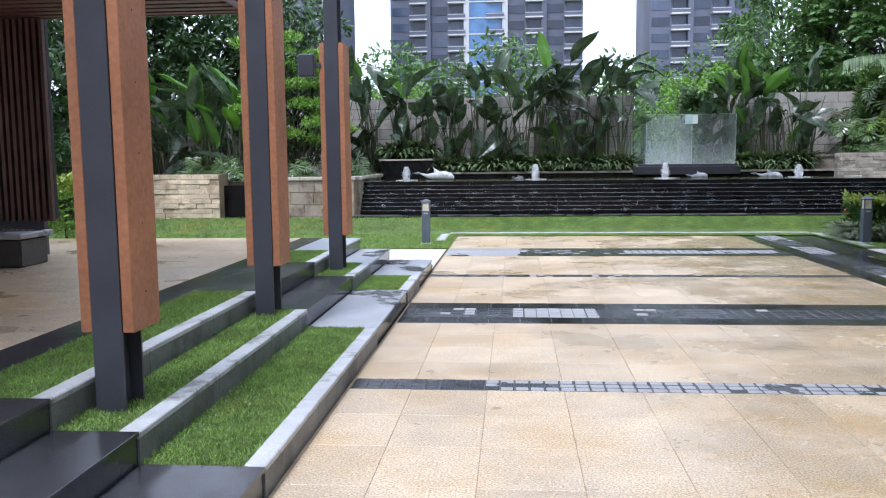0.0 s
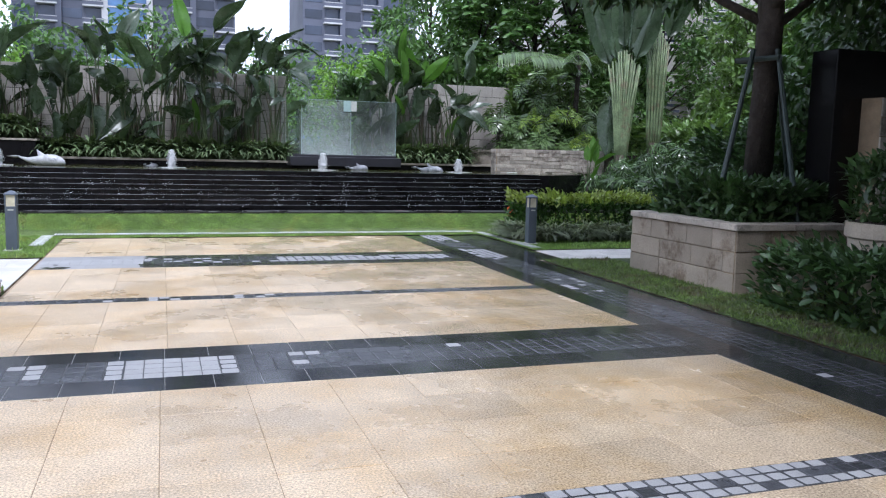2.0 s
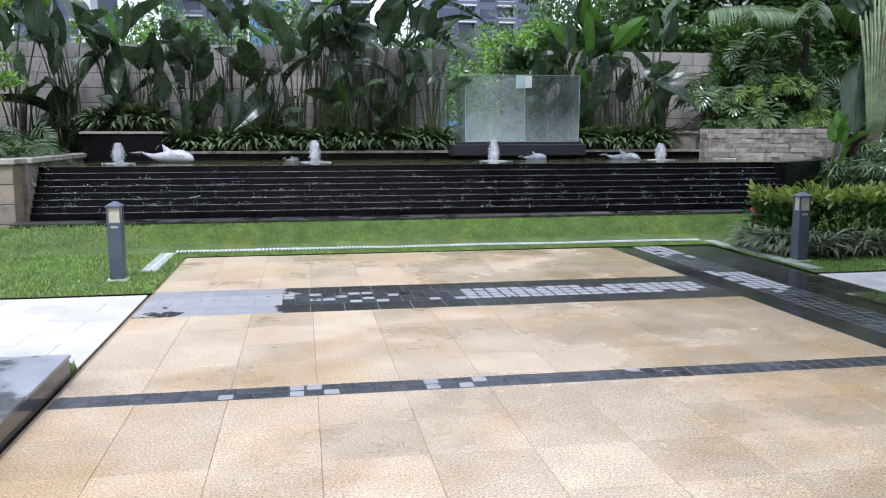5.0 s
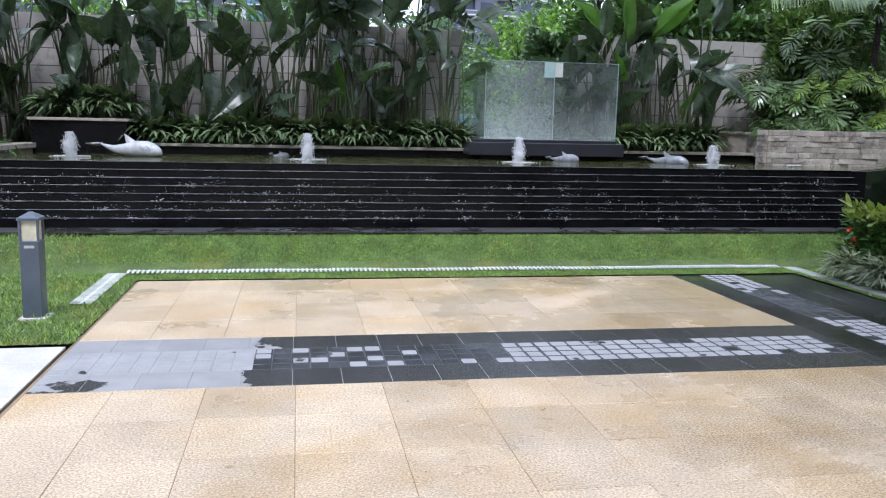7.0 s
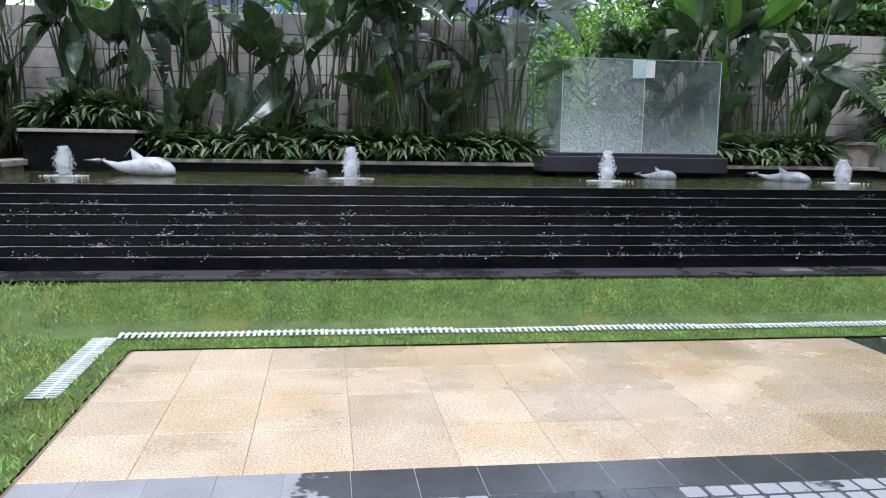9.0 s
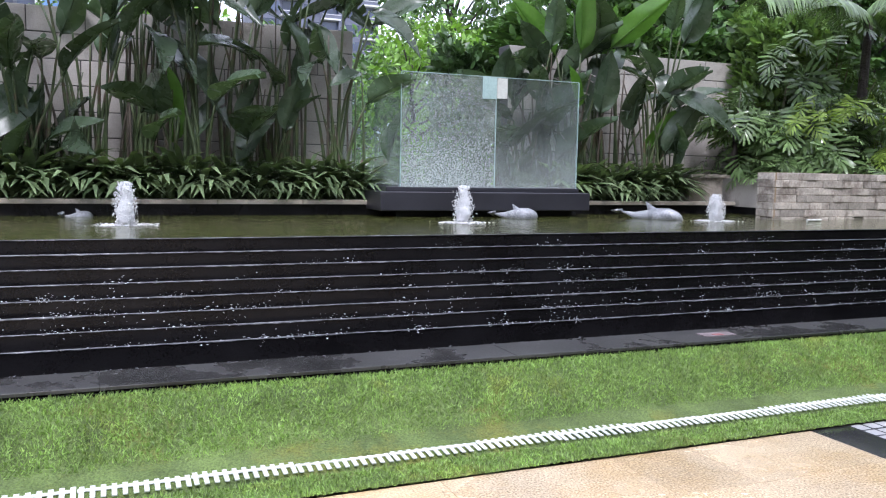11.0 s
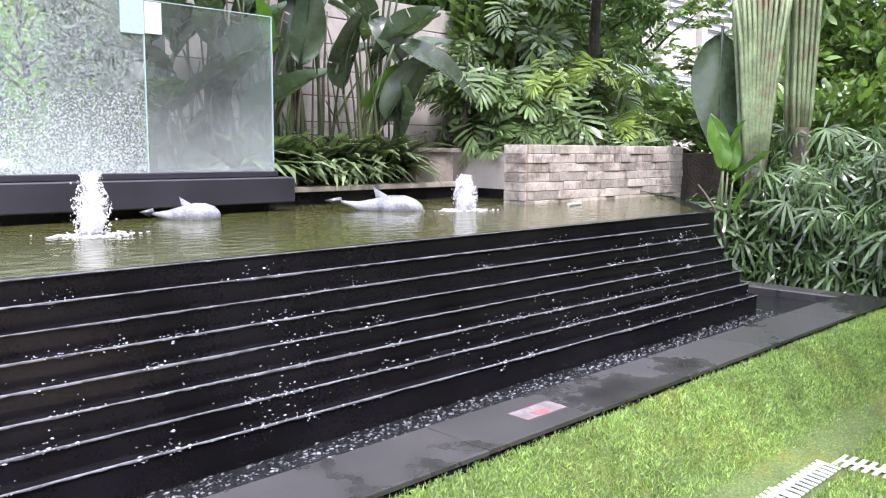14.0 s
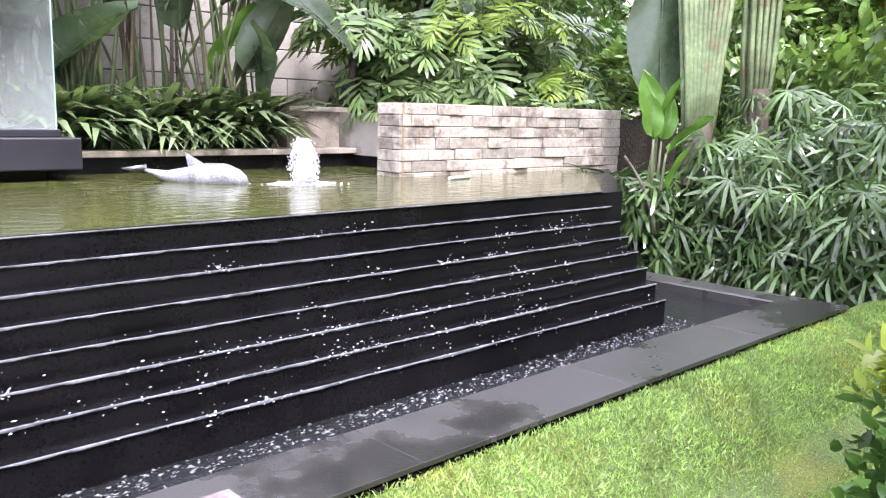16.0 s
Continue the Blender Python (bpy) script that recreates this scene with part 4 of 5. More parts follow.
# ---- far buildings ----
def tower(x0, x1, y, z1, label, bays, blue=None):
    t = thing("apartment_tower", ((x0 + x1) / 2, y, 1.2), label, "tower", "apartment towers")
    w = x1 - x0
    part("wall", boxbm(-w / 2, w / 2, 0.6, 18, 0, z1), TOWER, t)
    nf = int(z1 / 3.0)
    bw = w / bays
    win = mesh_of("window", boxbm(0.4, bw * 0.5, 0.5, 0.65, 0.9, 2.5), TOWERGLASS)
    win2 = mesh_of("window", boxbm(bw * 0.58, bw - 0.4, 0.45, 0.6, 0.4, 2.6), TOWERGLASS)
    slab = mesh_of("balcony", box(boxbm(bw * 0.52, bw * 1.0 - 0.15, -0.9, 0.6, -0.12, 0.16), bw * .52, bw - .15, -0.9, -0.8, 0.75, 0.85), TOWERPALE)
    rail = mesh_of("railing", boxbm(bw * 0.52, bw - 0.15, -0.86, -0.82, 0.1, 0.95), TOWER)
    for b in range(bays):
        for k in range(4, nf):
            for me in (win, win2, slab, rail):
                o = part(me.name.split(".")[0], me, None, t)
                o.location = (-w / 2 + b * bw, 0, k * 3.0)
        if b:
            part("pier", boxbm(-w / 2 + b * bw - 0.5, -w / 2 + b * bw + 0.5, -0.6, 0.7, 0, z1), TOWERPALE if b in (blue or ()) else TOWER, t)
    if blue:
        a, c = blue
        part("curtain_wall", boxbm(-w / 2 + a * bw + .5, -w / 2 + c * bw - .5, -0.3, 0.5, 0, z1), TOWERBLUE, t, "blue glass curtain wall")
        for k in range(4, nf):
            part("spandrel", boxbm(-w / 2 + a * bw + .5, -w / 2 + c * bw - .5, -0.4, -0.3, k * 3.0, k * 3.0 + 0.25), TOWERPALE, t)
    part("roof", boxbm(-w / 2, w / 2, 0, 18, z1, z1 + 1), TOWERPALE, t)


tower(-23.4, 13.4, 160, 62, "dark blue-grey apartment tower with blue glass centre", 5, (2, 3))
tower(25.8, 48, 160, 62, "dark blue-grey apartment tower with balconies and pale piers", 3, None)
tower(-36, -26.5, 122, 62, "grey apartment tower with a pale edge", 2, None)
part("edge_pier", boxbm(3.6, 5.2, -1.0, 3, 0, 62), TOWERPALE, [o for o in scene.objects if o.name.startswith("apartment_tower")][-1], "pale concrete edge")
structure("forecourt", boxbm(-4, 22, 22.2, 34.5, 1.1, 1.262), PALE, "pale paved forecourt beyond the garden wall", "paving")
structure("street", boxbm(-80, 80, 40, 56, 1.15, 1.3), ROADM, "grey street beyond the garden wall", "road")
house = thing("villa", (17, 27, 1.2), "cream rendered villa front with louvred windows behind the trees", "house")
part("wall", boxbm(-3.5, 15, 0, 6, 0, 9), CREAM, house)
for i in range(8):
    part("pilaster", boxbm(-1.15 + i * 2.2, -0.85 + i * 2.2, -0.2, 0, 0, 9), CREAM, house)
    for k in range(2):
        w = part("window", boxbm(-2.8 + i * 2.2, -1.4 + i * 2.2, -0.05, 0.02, 0.9 + k * 3, 2.5 + k * 3), TOWERGLASS, house)
        for q in range(8):
            part("louvre", boxbm(-2.8 + i * 2.2, -1.4 + i * 2.2, -0.1, -0.05, 0.95 + k * 3 + q * .2, 1.05 + k * 3 + q * .2), CREAM, w)
part("roof", boxbm(-3.9, 15.4, -0.4, 6.4, 9, 9.3), CREAM, house)
barrier = thing("barrier", (8.0, 31.5, 1.265), "low red-and-white barrier on the forecourt", "barrier")
part("rail", boxbm(-1.6, 1.6, -.05, .05, .35, .5, .01), REDLAB, barrier)
for k in range(3):
    part("post", boxbm(-1.5 + 1.5 * k - .06, -1.5 + 1.5 * k + .06, -.06, .06, 0, .55, .01), WHITEP, barrier)
sc = thing("scooter", (5.9, 33.5, 1.265), "blue motor scooter parked on the pale forecourt", "scooter")
for s in (-0.5, 0.5):
    bm = bmesh.new()
    tube(bm, [(s, -0.05, 0.25), (s, 0.05, 0.25)], [.25, .25], 16)
    part("wheel", bm, RUBBER, sc)
bm = tube(bmesh.new(), [(-.55, 0, .6), (-.2, 0, .62), (.1, 0, .4), (.3, 0, .45), (.42, 0, .95)], [.12, .16, .12, .12, .06], 10)
part("body", bm, BLUEP, sc, smooth=True)
part("handlebar", tube(bmesh.new(), [(.4, -.3, 1.0), (.42, 0, 1.02), (.4, .3, 1.0)], [.02, .02, .02], 6), RUBBER, sc)
part("seat", boxbm(-.5, .05, -.12, .12, .7, .8, .03), RUBBER, sc)


# ---- plants ----
def lathe_leaf(name, length, width, material, fold=0.12, droop=0.25, tears=0, seed=0, wave=0.02):
    """A paddle leaf along +y with a raised midrib, folded and drooping; torn edges where asked."""
    r = random.Random(seed)
    bm = bmesh.new()
    n, k = 14, 3
    rows = []
    for i in range(n + 1):
        t = i / n
        w = width * 0.5 * (math.sin(math.pi * min(1, t * 1.02 + 0.02) ** 0.8)) ** 0.65 if 0 < t < 1 else 0.004
        y, z = length * t, -droop * length * t * t
        row = []
        for j in range(-k, k + 1):
            u = j / k
            row.append(bm.verts.new((w * u, y + 0.05 * length * abs(u), z + fold * abs(u) * w * 2 + wave * math.sin(9 * t + 3 * u + seed))))
        rows.append(row)
    torn = {(i, s) for i in range(2, n - 1) for s in (0, 1) if r.random() < tears}
    for i in range(n):
        for j in range(2 * k):
            s = 0 if j < k else 1
            a, b, c, d = rows[i][j], rows[i][j + 1], rows[i + 1][j + 1], rows[i + 1][j]
            if (i, s) in torn and j not in (k - 1, k):
                o1 = bm.verts.new(d.co + (a.co - d.co) * 0.25)
                o2 = bm.verts.new(c.co + (b.co - c.co) * 0.15)
                bm.faces.new((a, b, o2, o1))
            else:
                bm.faces.new((a, b, c, d))
    tube(bm, [(0, length * t, -droop * length * t * t - 0.004) for t in (0, .25, .5, .75, .98)], [0.016, .012, .009, .006, .002], 5)
    return mesh_of(name, bm, material, smooth=True)


LEAVES = [lathe_leaf("leaf", 1.0, 0.42, PADDLE, .2, .15, 0.0, 1), lathe_leaf("leaf", 1.0, 0.38, PADDLE, .3, .3, 0.25, 2),
          lathe_leaf("leaf", 1.0, 0.46, PADDLE, .12, .45, 0.15, 3), lathe_leaf("leaf", 1.0, 0.34, PADDLE_PALE, .3, .05, 0.0, 4),
          lathe_leaf("leaf", 1.0, 0.44, PADDLE, .1, .7, 0.4, 5), lathe_leaf("leaf", 1.0, 0.36, PHILO, .15, .5, 0.5, 6)]


def stalk_curve(base, az, lean, h, rr):
    d = Vector((math.cos(az), math.sin(az), 0))
    return [Vector(base) + d * (lean * t * t) + Vector((0, 0, h * t)) for t in (0, .3, .6, .85, 1)], [rr, rr * .9, rr * .65, rr * .5, rr * .4]


def paddle_plant(x, y, z, height, n, seed, label="tall bird-of-paradise plant with large dark paddle leaves", spread=0.5, pale=0.1, size=0.78, low=2, stems=9, hang=0):
    r = random.Random(seed)
    p = thing("paddle_plant", (x, y, z), label, "plant", "paddle-leaved plants along the wall")
    for k in range(n):
        az = r.uniform(0, 6.283) if k >= 2 else r.uniform(3.6, 5.8)
        if math.sin(az) > 0.3:
            az = -az
        h = height * (r.uniform(0.2, 0.5) if k < low else r.uniform(0.62, 1.0))
        base = (r.uniform(-.16, .16), r.uniform(-.1, .1), -0.03)
        pts, rad = stalk_curve(base, az, spread * r.uniform(0.1, 0.7), h, 0.024)
        part("stalk", tube(bmesh.new(), pts, rad, 6), STEM, p, smooth=True)
        L = size * r.uniform(0.7, 1.2)
        me = LEAVES[3] if r.random() < pale else r.choice((LEAVES[0], LEAVES[1], LEAVES[2], LEAVES[4], LEAVES[0]))
        o = part("leaf", me, None, p)
        tilt = r.uniform(0, 62) if me is not LEAVES[4] else r.uniform(-70, 0)
        o.matrix_basis = Matrix.Translation(pts[-1]) @ pose(0, 0, 0, 0, 0, math.degrees(az) - 90) @ pose(0, 0, 0, tilt + 22, 0, 0) @ pose(0, 0, 0, 0, r.uniform(-70, 70), 0) @ Matrix.Scale(L, 4)
    for k in range(hang):
        az = r.uniform(3.7, 5.7)
        h = height * r.uniform(0.42, 0.75)
        pts, rad = stalk_curve((r.uniform(-.25, .25), r.uniform(-.1, .05), -0.03), az, spread * r.uniform(0.05, 0.5), h, 0.02)
        part("stalk", tube(bmesh.new(), pts, rad, 6), STEM, p, smooth=True)
        o = part("leaf", LEAVES[(0, 4, 2, 1)[k % 4]], None, p)
        o.matrix_basis = Matrix.Translation(pts[-1]) @ pose(0, 0, 0, 0, 0, math.degrees(az) - 90 + r.uniform(-50, 50)) @ pose(0, 0, 0, r.choice((r.uniform(-85, -40), r.uniform(-25, 70))), 0, 0) @ pose(0, 0, 0, 0, r.uniform(-40, 40), 0) @ Matrix.Scale(size * r.uniform(0.55, 0.95), 4)
    for k in range(stems):
        b = (r.uniform(-.24, .24), r.uniform(-.1, .1), -0.02)
        pts, rad = stalk_curve(b, r.uniform(0, 6.28), r.uniform(.05, .3), height * r.uniform(.35, .85), r.uniform(.012, .026))
        part("dry_stem", tube(bmesh.new(), pts, rad, 5), HUSK if r.random() < .6 else STEM, p, smooth=True)
    return p


spots = [(-4.3, 2.1, 7, .8), (-3.5, 2.3, 9, .85), (-2.75, 2.0, 9, .9), (-2.05, 1.9, 8, .8), (-1.35, 1.7, 8, .8), (-0.7, 2.1, 9, .85), (-0.1, 1.6, 8, .75), (0.45, 1.9, 9, .85),
         (0.95, 2.3, 10, .95), (1.45, 2.5, 10, 1.0), (1.95, 2.1, 10, .9), (2.5, 2.4, 9, .85), (3.05, 1.9, 9, .8), (6.15, 2.0, 9, .85), (6.75, 2.2, 9, .9), (7.2, 1.6, 9, .75), (7.55, 2.1, 6, .8), (5.75, 1.9, 7, .85)]
for k, (x, h, n, s) in enumerate(spots):
    paddle_plant(x, 21.15 + 0.18 * ((k * 7) % 3 - 1), 1.14, h * 1.2, n, 40 + k, size=s * 0.95, spread=0.7, pale=0.5 if x in (6.75, 6.15) else 0.03, hang=1)
for k, x in enumerate((5.25, 5.62)):
    paddle_plant(x, 21.3, 1.14, 1.55, 8, 170 + k, size=0.8, spread=0.35, pale=0.0, low=3, stems=5, hang=3)
for k in range(6):
    x = -3.7 + 1.2 * k
    paddle_plant(x, 21.3, 1.14, 1.3 + 1.3 * ((k * 5) % 7) / 7, 5, 130 + k, size=0.75, spread=0.5, pale=0.05, low=1, stems=9, hang=1)
for k, (x, y, h) in enumerate(((-6.3, 18.5, 1.7), (-7.1, 18.7, 1.9), (-7.9, 18.6, 1.6), (-5.6, 20.6, 2.0), (-6.6, 20.2, 2.2), (-7.7, 20.7, 2.3), (-9.0, 20.3, 2.2), (-10.3, 20.8, 2.5))):
    paddle_plant(x, y, 1.08, h, 9, 90 + k, size=0.95, pale=0.4)


def strap_clump(seed, n, length, material, wide=1.0):
    r = np.random.default_rng(seed)
    a = r.random(n) * 6.283
    el = r.uniform(0.75, 1.48, n)
    D = np.stack([np.cos(a) * np.cos(el), np.sin(a) * np.cos(el), np.sin(el)], 1)
    P = np.stack([r.normal(0, .03, n), r.normal(0, .03, n), np.full(n, -.01)], 1)
    return scatter("leaves", P, D, length * r.uniform(.65, 1.15, n), ARCHV * np.array((wide, 1, 1)), ARCHT, material, 0.12)


CLUMPS = [strap_clump(s, 60, 0.72, STRAP, 0.62) for s in range(4)]
r = random.Random(8)
xs = [-3.05 + k * .2 for k in range(6)] + [-1.75 + 0.165 * k for k in range(31)] + [5.85 + 0.17 * k for k in range(11)]
for x in xs:
    for row in range(2):
        hi = x < -1.84
        c = new("strap_leaf_clump", CLUMPS[r.randrange(4)])
        c.matrix_basis = pose(x + r.uniform(-.06, .06), 20.93 + 0.15 * row + r.uniform(-.04, .04), 1.5 if hi else 1.14, 0, 0, r.uniform(0, 360)) @ Matrix.Scale(r.uniform(.75, 1.05), 4)
        tagged(c, "glossy green strap-leaved clump in the raised bed", "plant", "strap-leaved edging plants")


FINGV = np.array([(-.02, 0, 0), (.02, 0, 0), (-.075, .4, .03), (.075, .4, .03), (-.07, .8, -.04), (.07, .8, -.04), (-.03, 1, -.1), (.035, .98, -.1)], float)
FINGT = np.array([(0, 1, 3), (0, 3, 2), (2, 3, 5), (2, 5, 4), (4, 5, 7), (4, 7, 6)])


def philodendron(x, y, z, seed, n=46, reach=0.75, material=PHILO, name="split_leaf_shrub", label="split-leaf philodendron with glossy fingered leaves", size=0.42, height=0.9):
    """Stalks that end in deeply fingered leaves."""
    q = np.random.default_rng(seed)
    a, el = q.random(n) * 6.283, q.uniform(-0.1, 1.4, n)
    R = reach * q.uniform(.5, 1.0, n)
    C = np.stack([R * np.cos(a) * np.cos(el), R * np.sin(a) * np.cos(el), height * q.uniform(.2, 1.0, n) * np.maximum(.15, np.sin(el))], 1)
    P, D, S, U = [], [], [], []
    for c, aa in zip(C, a):
        rad = np.array((math.cos(aa), math.sin(aa), 0))
        nrm = unit(rad * q.uniform(.35, 1.1) + np.array((0, 0, q.uniform(.3, 1.0))) + q.normal(0, .2, 3))
        out = unit(rad + np.array((0, 0, -.5)) + q.normal(0, .35, 3))
        out = unit(out - nrm * out.dot(nrm))
        side = np.cross(nrm, out)
        s = size * q.uniform(.6, 1.15)
        for k in range(13):
            u = k / 12
            sgn = -1 if k % 2 else 1
            ang = sgn * (1.75 - 1.6 * u)
            P.append(c + out * s * 0.7 * u)
            D.append(out * math.cos(ang) + side * math.sin(ang) + q.normal(0, .06, 3))
            S.append(s * (0.6 - 0.2 * u))
            U.append(nrm)
    p = thing(name, (x, y, z), label, "shrub", "split-leaf shrubs")
    tv = FINGV * np.array((1.15, 1, 1))
    part("leaves", scatter("leaves", np.array(P), np.array(D), np.array(S), tv, FINGT, material, 0.12, np.array(U)), material, p)
    bm = bmesh.new()
    for c in C[::2]:
        tube(bm, [(c[0] * .05, c[1] * .05, -.05), (c[0] * .5, c[1] * .5, c[2] * .65), tuple(c)], [.016, .012, .006], 5)
    tagged(part("stem_cluster", bm, STEM, p), kind="stuff")
    return p


for k, (x, y, z, h, rc) in enumerate(((8.95, 20.5, 1.5, 1.0, .7), (9.6, 20.3, 1.5, 1.3, .7), (10.5, 20.4, 1.5, 1.2, .8), (9.2, 20.9, 1.5, 1.7, .9), (9.9, 21.0, 1.5, 2.0, 1.0), (11.0, 20.8, 1.5, 1.8, 1.0), (9.4, 21.1, 1.5, 2.6, .8), (10.4, 21.1, 1.5, 2.8, .9)
                                      )):
    philodendron(x, y, z, 200 + k, 80, rc, PHILO, size=0.46, height=h)
for k, (x, y, z, n, rc) in enumerate(((9.15, 20.25, 2.2, 14, .4), (9.9, 20.1, 2.35, 16, .45), (10.3, 20.0, 1.75, 12, .4))):
    philodendron(x, y, z, 260 + k, n, rc, YOUNGPHILO, label="young yellow-green split leaves among the philodendrons", size=0.36, height=0.4)
trunked = philodendron(8.42, 20.75, 2.1, 270, 34, 0.62, PHILO, label="split-leaf philodendron on a bare dark trunk", size=0.46, height=0.75)
part("trunk", tube(bmesh.new(), [(0.02, 0, -.62), (-.02, .02, -.3), (0, 0, .1)], [.06, .05, .06], 9), BARK, trunked, smooth=True)
for k, (x, y) in enumerate(((-3.7, 18.0), (-4.6, 17.8), (-5.5, 18.0), (-3.6, 19.2), (-7.2, 18.2), (-6.3, 17.9))):
    philodendron(x, y, 1.07, 230 + k, 60, 0.6, PHILO, size=0.34, height=0.6)


def fan_palm(x, y, z, seed, n, height, reach):
    """A lady palm: cane stems and fans of narrow leaflets."""
    q = np.random.default_rng(seed)
    p = thing("lady_palm", (x, y, z), "dense lady palm bush with fans of narrow green leaflets", "palm", "lady palms by the pool")
    P, D, S, U = [], [], [], []
    bm = bmesh.new()
    for k in range(n):
        a = q.random() * 6.283
        R = reach * math.sqrt(q.random())
        h = height * q.uniform(.15, 1.0)
        c = np.array((R * math.cos(a), R * math.sin(a), h))
        a2 = a + q.normal(0, .7)
        rad = np.array((math.cos(a2), math.sin(a2), 0))
        nrm = unit(rad * q.uniform(.3, 1.2) + np.array((0, 0, q.uniform(.4, 1.0))) + q.normal(0, .2, 3))
        out = unit(rad + np.array((0, 0, -.3)) + q.normal(0, .4, 3))
        out = unit(out - nrm * out.dot(nrm))
        side = np.cross(nrm, out)
        s = q.uniform(.22, .36)
        if k % 4 == 0:
            tube(bm, [(c[0] * .6, c[1] * .6, 0), (c[0] * .8, c[1] * .8, h * .6), tuple(c)], [.012, .01, .005], 5)
        m = int(q.integers(6, 10))
        for j in range(m):
            ang = (j / (m - 1) - .5) * 3.6
            P.append(c)
            D.append(out * math.cos(ang) + side * math.sin(ang) + np.array((0, 0, q.normal(-.2, .14))))
            U.append(nrm)
            S.append(s * (1 - .18 * abs(ang) / 1.7))
    tv = FINGV * np.array((.66, 1, 2.2))
    part("leaves", scatter("leaves", np.array(P), np.array(D), np.array(S), tv, FINGT, RHAPIS, 0.15, np.array(U)), RHAPIS, p)
    tagged(part("cane_cluster", bm, STEM, p), kind="stuff")


for k, (x, y, h, rc, n) in enumerate(((10.45, 17.95, 1.3, .5, 210), (10.85, 17.2, 1.45, .7, 250), (11.7, 16.9, 1.6, .9, 260), (11.1, 16.3, 1.2, .6, 200), (11.8, 18.1, 1.7, .8, 180), (12.5, 15.8, 1.75, .9, 190),
                                      (11.4, 15.7, 1.25, .6, 170), (10.2, 16.85, 0.95, .42, 150), (10.6, 16.1, 1.0, .5, 130), (10.15, 17.45, 0.9, .35, 110), (9.95, 18.6, 0.95, .3, 120), (9.75, 19.1, 0.9, .25, 80))):
    fan_palm(x, y, 0.1, 300 + k, int(n * 1.35), h, rc)


def travellers_palm(x, y, z, turn, seed, n=13, h=2.4, flare=0.55, trunk=0.9):
    """A flat fan of overlapping leaf stalks that ends in long upright blades."""
    p = thing("travellers_palm", (x, y, z), "traveller's palm with a fan of pale green leaf stalks", "palm", "traveller's palms", turn)
    r = random.Random(seed)
    part("trunk", tube(bmesh.new(), [(0, 0, -0.4), (0, 0, trunk * .6), (0, 0, trunk)], [.13, .13, .11], 12), HUSK, p)
    for k in range(n):
        u = (k / (n - 1) - .5) * 2
        top = Vector((u * flare, r.uniform(-.08, .08), trunk + h * (1 - .18 * abs(u)) + r.uniform(-.1, .1)))
        y0 = .04 * (-1) ** k
        pts = [Vector((u * .1, y0, trunk - .35 + .2 * (1 - abs(u)))), Vector((u * .15, y0, trunk + .3)), Vector((u * .15 + (top.x - u * .15) * .45, y0, trunk + .3 + (top.z - trunk - .3) * .55)), top]
        part("stalk", tube(bmesh.new(), pts, [.022, .026, .025, .018], 8), TRAV, p, smooth=True)
        if k % 4 == 1:
            o = part("leaf", LEAVES[k // 4 % 2], None, p)
            d = Vector((u * .42, r.uniform(-.1, .1), 1)).normalized()
            nz = Vector((r.uniform(-.35, .35), -1, .1)).cross(d).cross(d).normalized()
            xx = d.cross(nz)
            m = Matrix((xx, d, nz)).transposed().to_4x4()
            o.matrix_basis = Matrix.Translation(top) @ m @ Matrix.Diagonal((1.25, 1.9, 1.3, 1))
    return p


fan = travellers_palm(10.5, 18.5, 0.5, -45, 1, 21, 2.4, 0.36, 1.0)
o = part("leaf", LEAVES[0], None, fan, "broad grey-green hanging leaf")
o.matrix_basis = Matrix.Translation((-0.35, 0.15, 2.35)) @ pose(0, 0, 0, -88, 0, 8) @ Matrix.Diagonal((1.35, 1.35, 1.0, 1))
travellers_palm(11.25, 18.35, 0.5, -30, 2, 11, 2.7, 0.24, 1.3)
young = paddle_plant(9.72, 18.45, 0.6, 0.75, 3, 150, "young bright green paddle-leaved plant at the pool's corner", 0.35, 1.0, 0.5, 1, 3)
for dx, dy, dz, lean, size in ((-.1, -.05, .74, -.1, .36), (.1, .0, .72, .25, .34), (.22, .12, .85, -.3, .46)):
    o = part("leaf", LEAVES[3], None, young)
    d = Vector((lean * .55, -lean * .8, 1)).normalized()
    xx = d.cross(Vector((-.8, -.6, .15))).normalized()
    o.matrix_basis = Matrix.Translation((dx, dy, dz)) @ Matrix((xx, d, xx.cross(d))).transposed().to_4x4() @ Matrix.Diagonal((size * 1.4, size, size, 1))
    part("stalk", tube(bmesh.new(), [(dx * .3, dy * .3, -.05), (dx * .8, dy * .8, dz * .6), (dx, dy, dz)], [.02, .016, .01], 6), STEM, young, smooth=True)


# trees
def tree(x, y, z, height, spread, seed, leaf=MIDLEAF, n=5200, size=0.16, clear=0.35, trunk=0.12, label="leafy garden tree with dense green foliage", flat=1.0, whorl=False, group="garden trees"):
    q = np.random.default_rng(seed)
    t = thing("tree", (x, y, z), label, "tree", group)
    bm = bmesh.new()
    tube(bm, [(0, 0, -.1), (.05, 0, height * .35), (.0, .05, height * .65), (0, 0, height * .85)], [trunk, trunk * .8, trunk * .5, trunk * .2], 9)
    cen = []
    nb = 26
    for k in range(nb):
        a = k * 2.4 + q.normal(0, .3)
        u = (k + .5) / nb
        zc = height * (clear + (1 - clear) * u)
        R = spread * math.sqrt(max(.05, 1 - ((u - .4) / .65) ** 2)) * q.uniform(.45, 1.0)
        c = np.array((R * math.cos(a), R * math.sin(a), zc))
        cen.append((c, spread * q.uniform(.22, .42)))
        tube(bm, [(0, 0, zc * .7), (c[0] * .5, c[1] * .5, zc * .88), tuple(c)], [trunk * .35, trunk * .2, trunk * .06], 5)
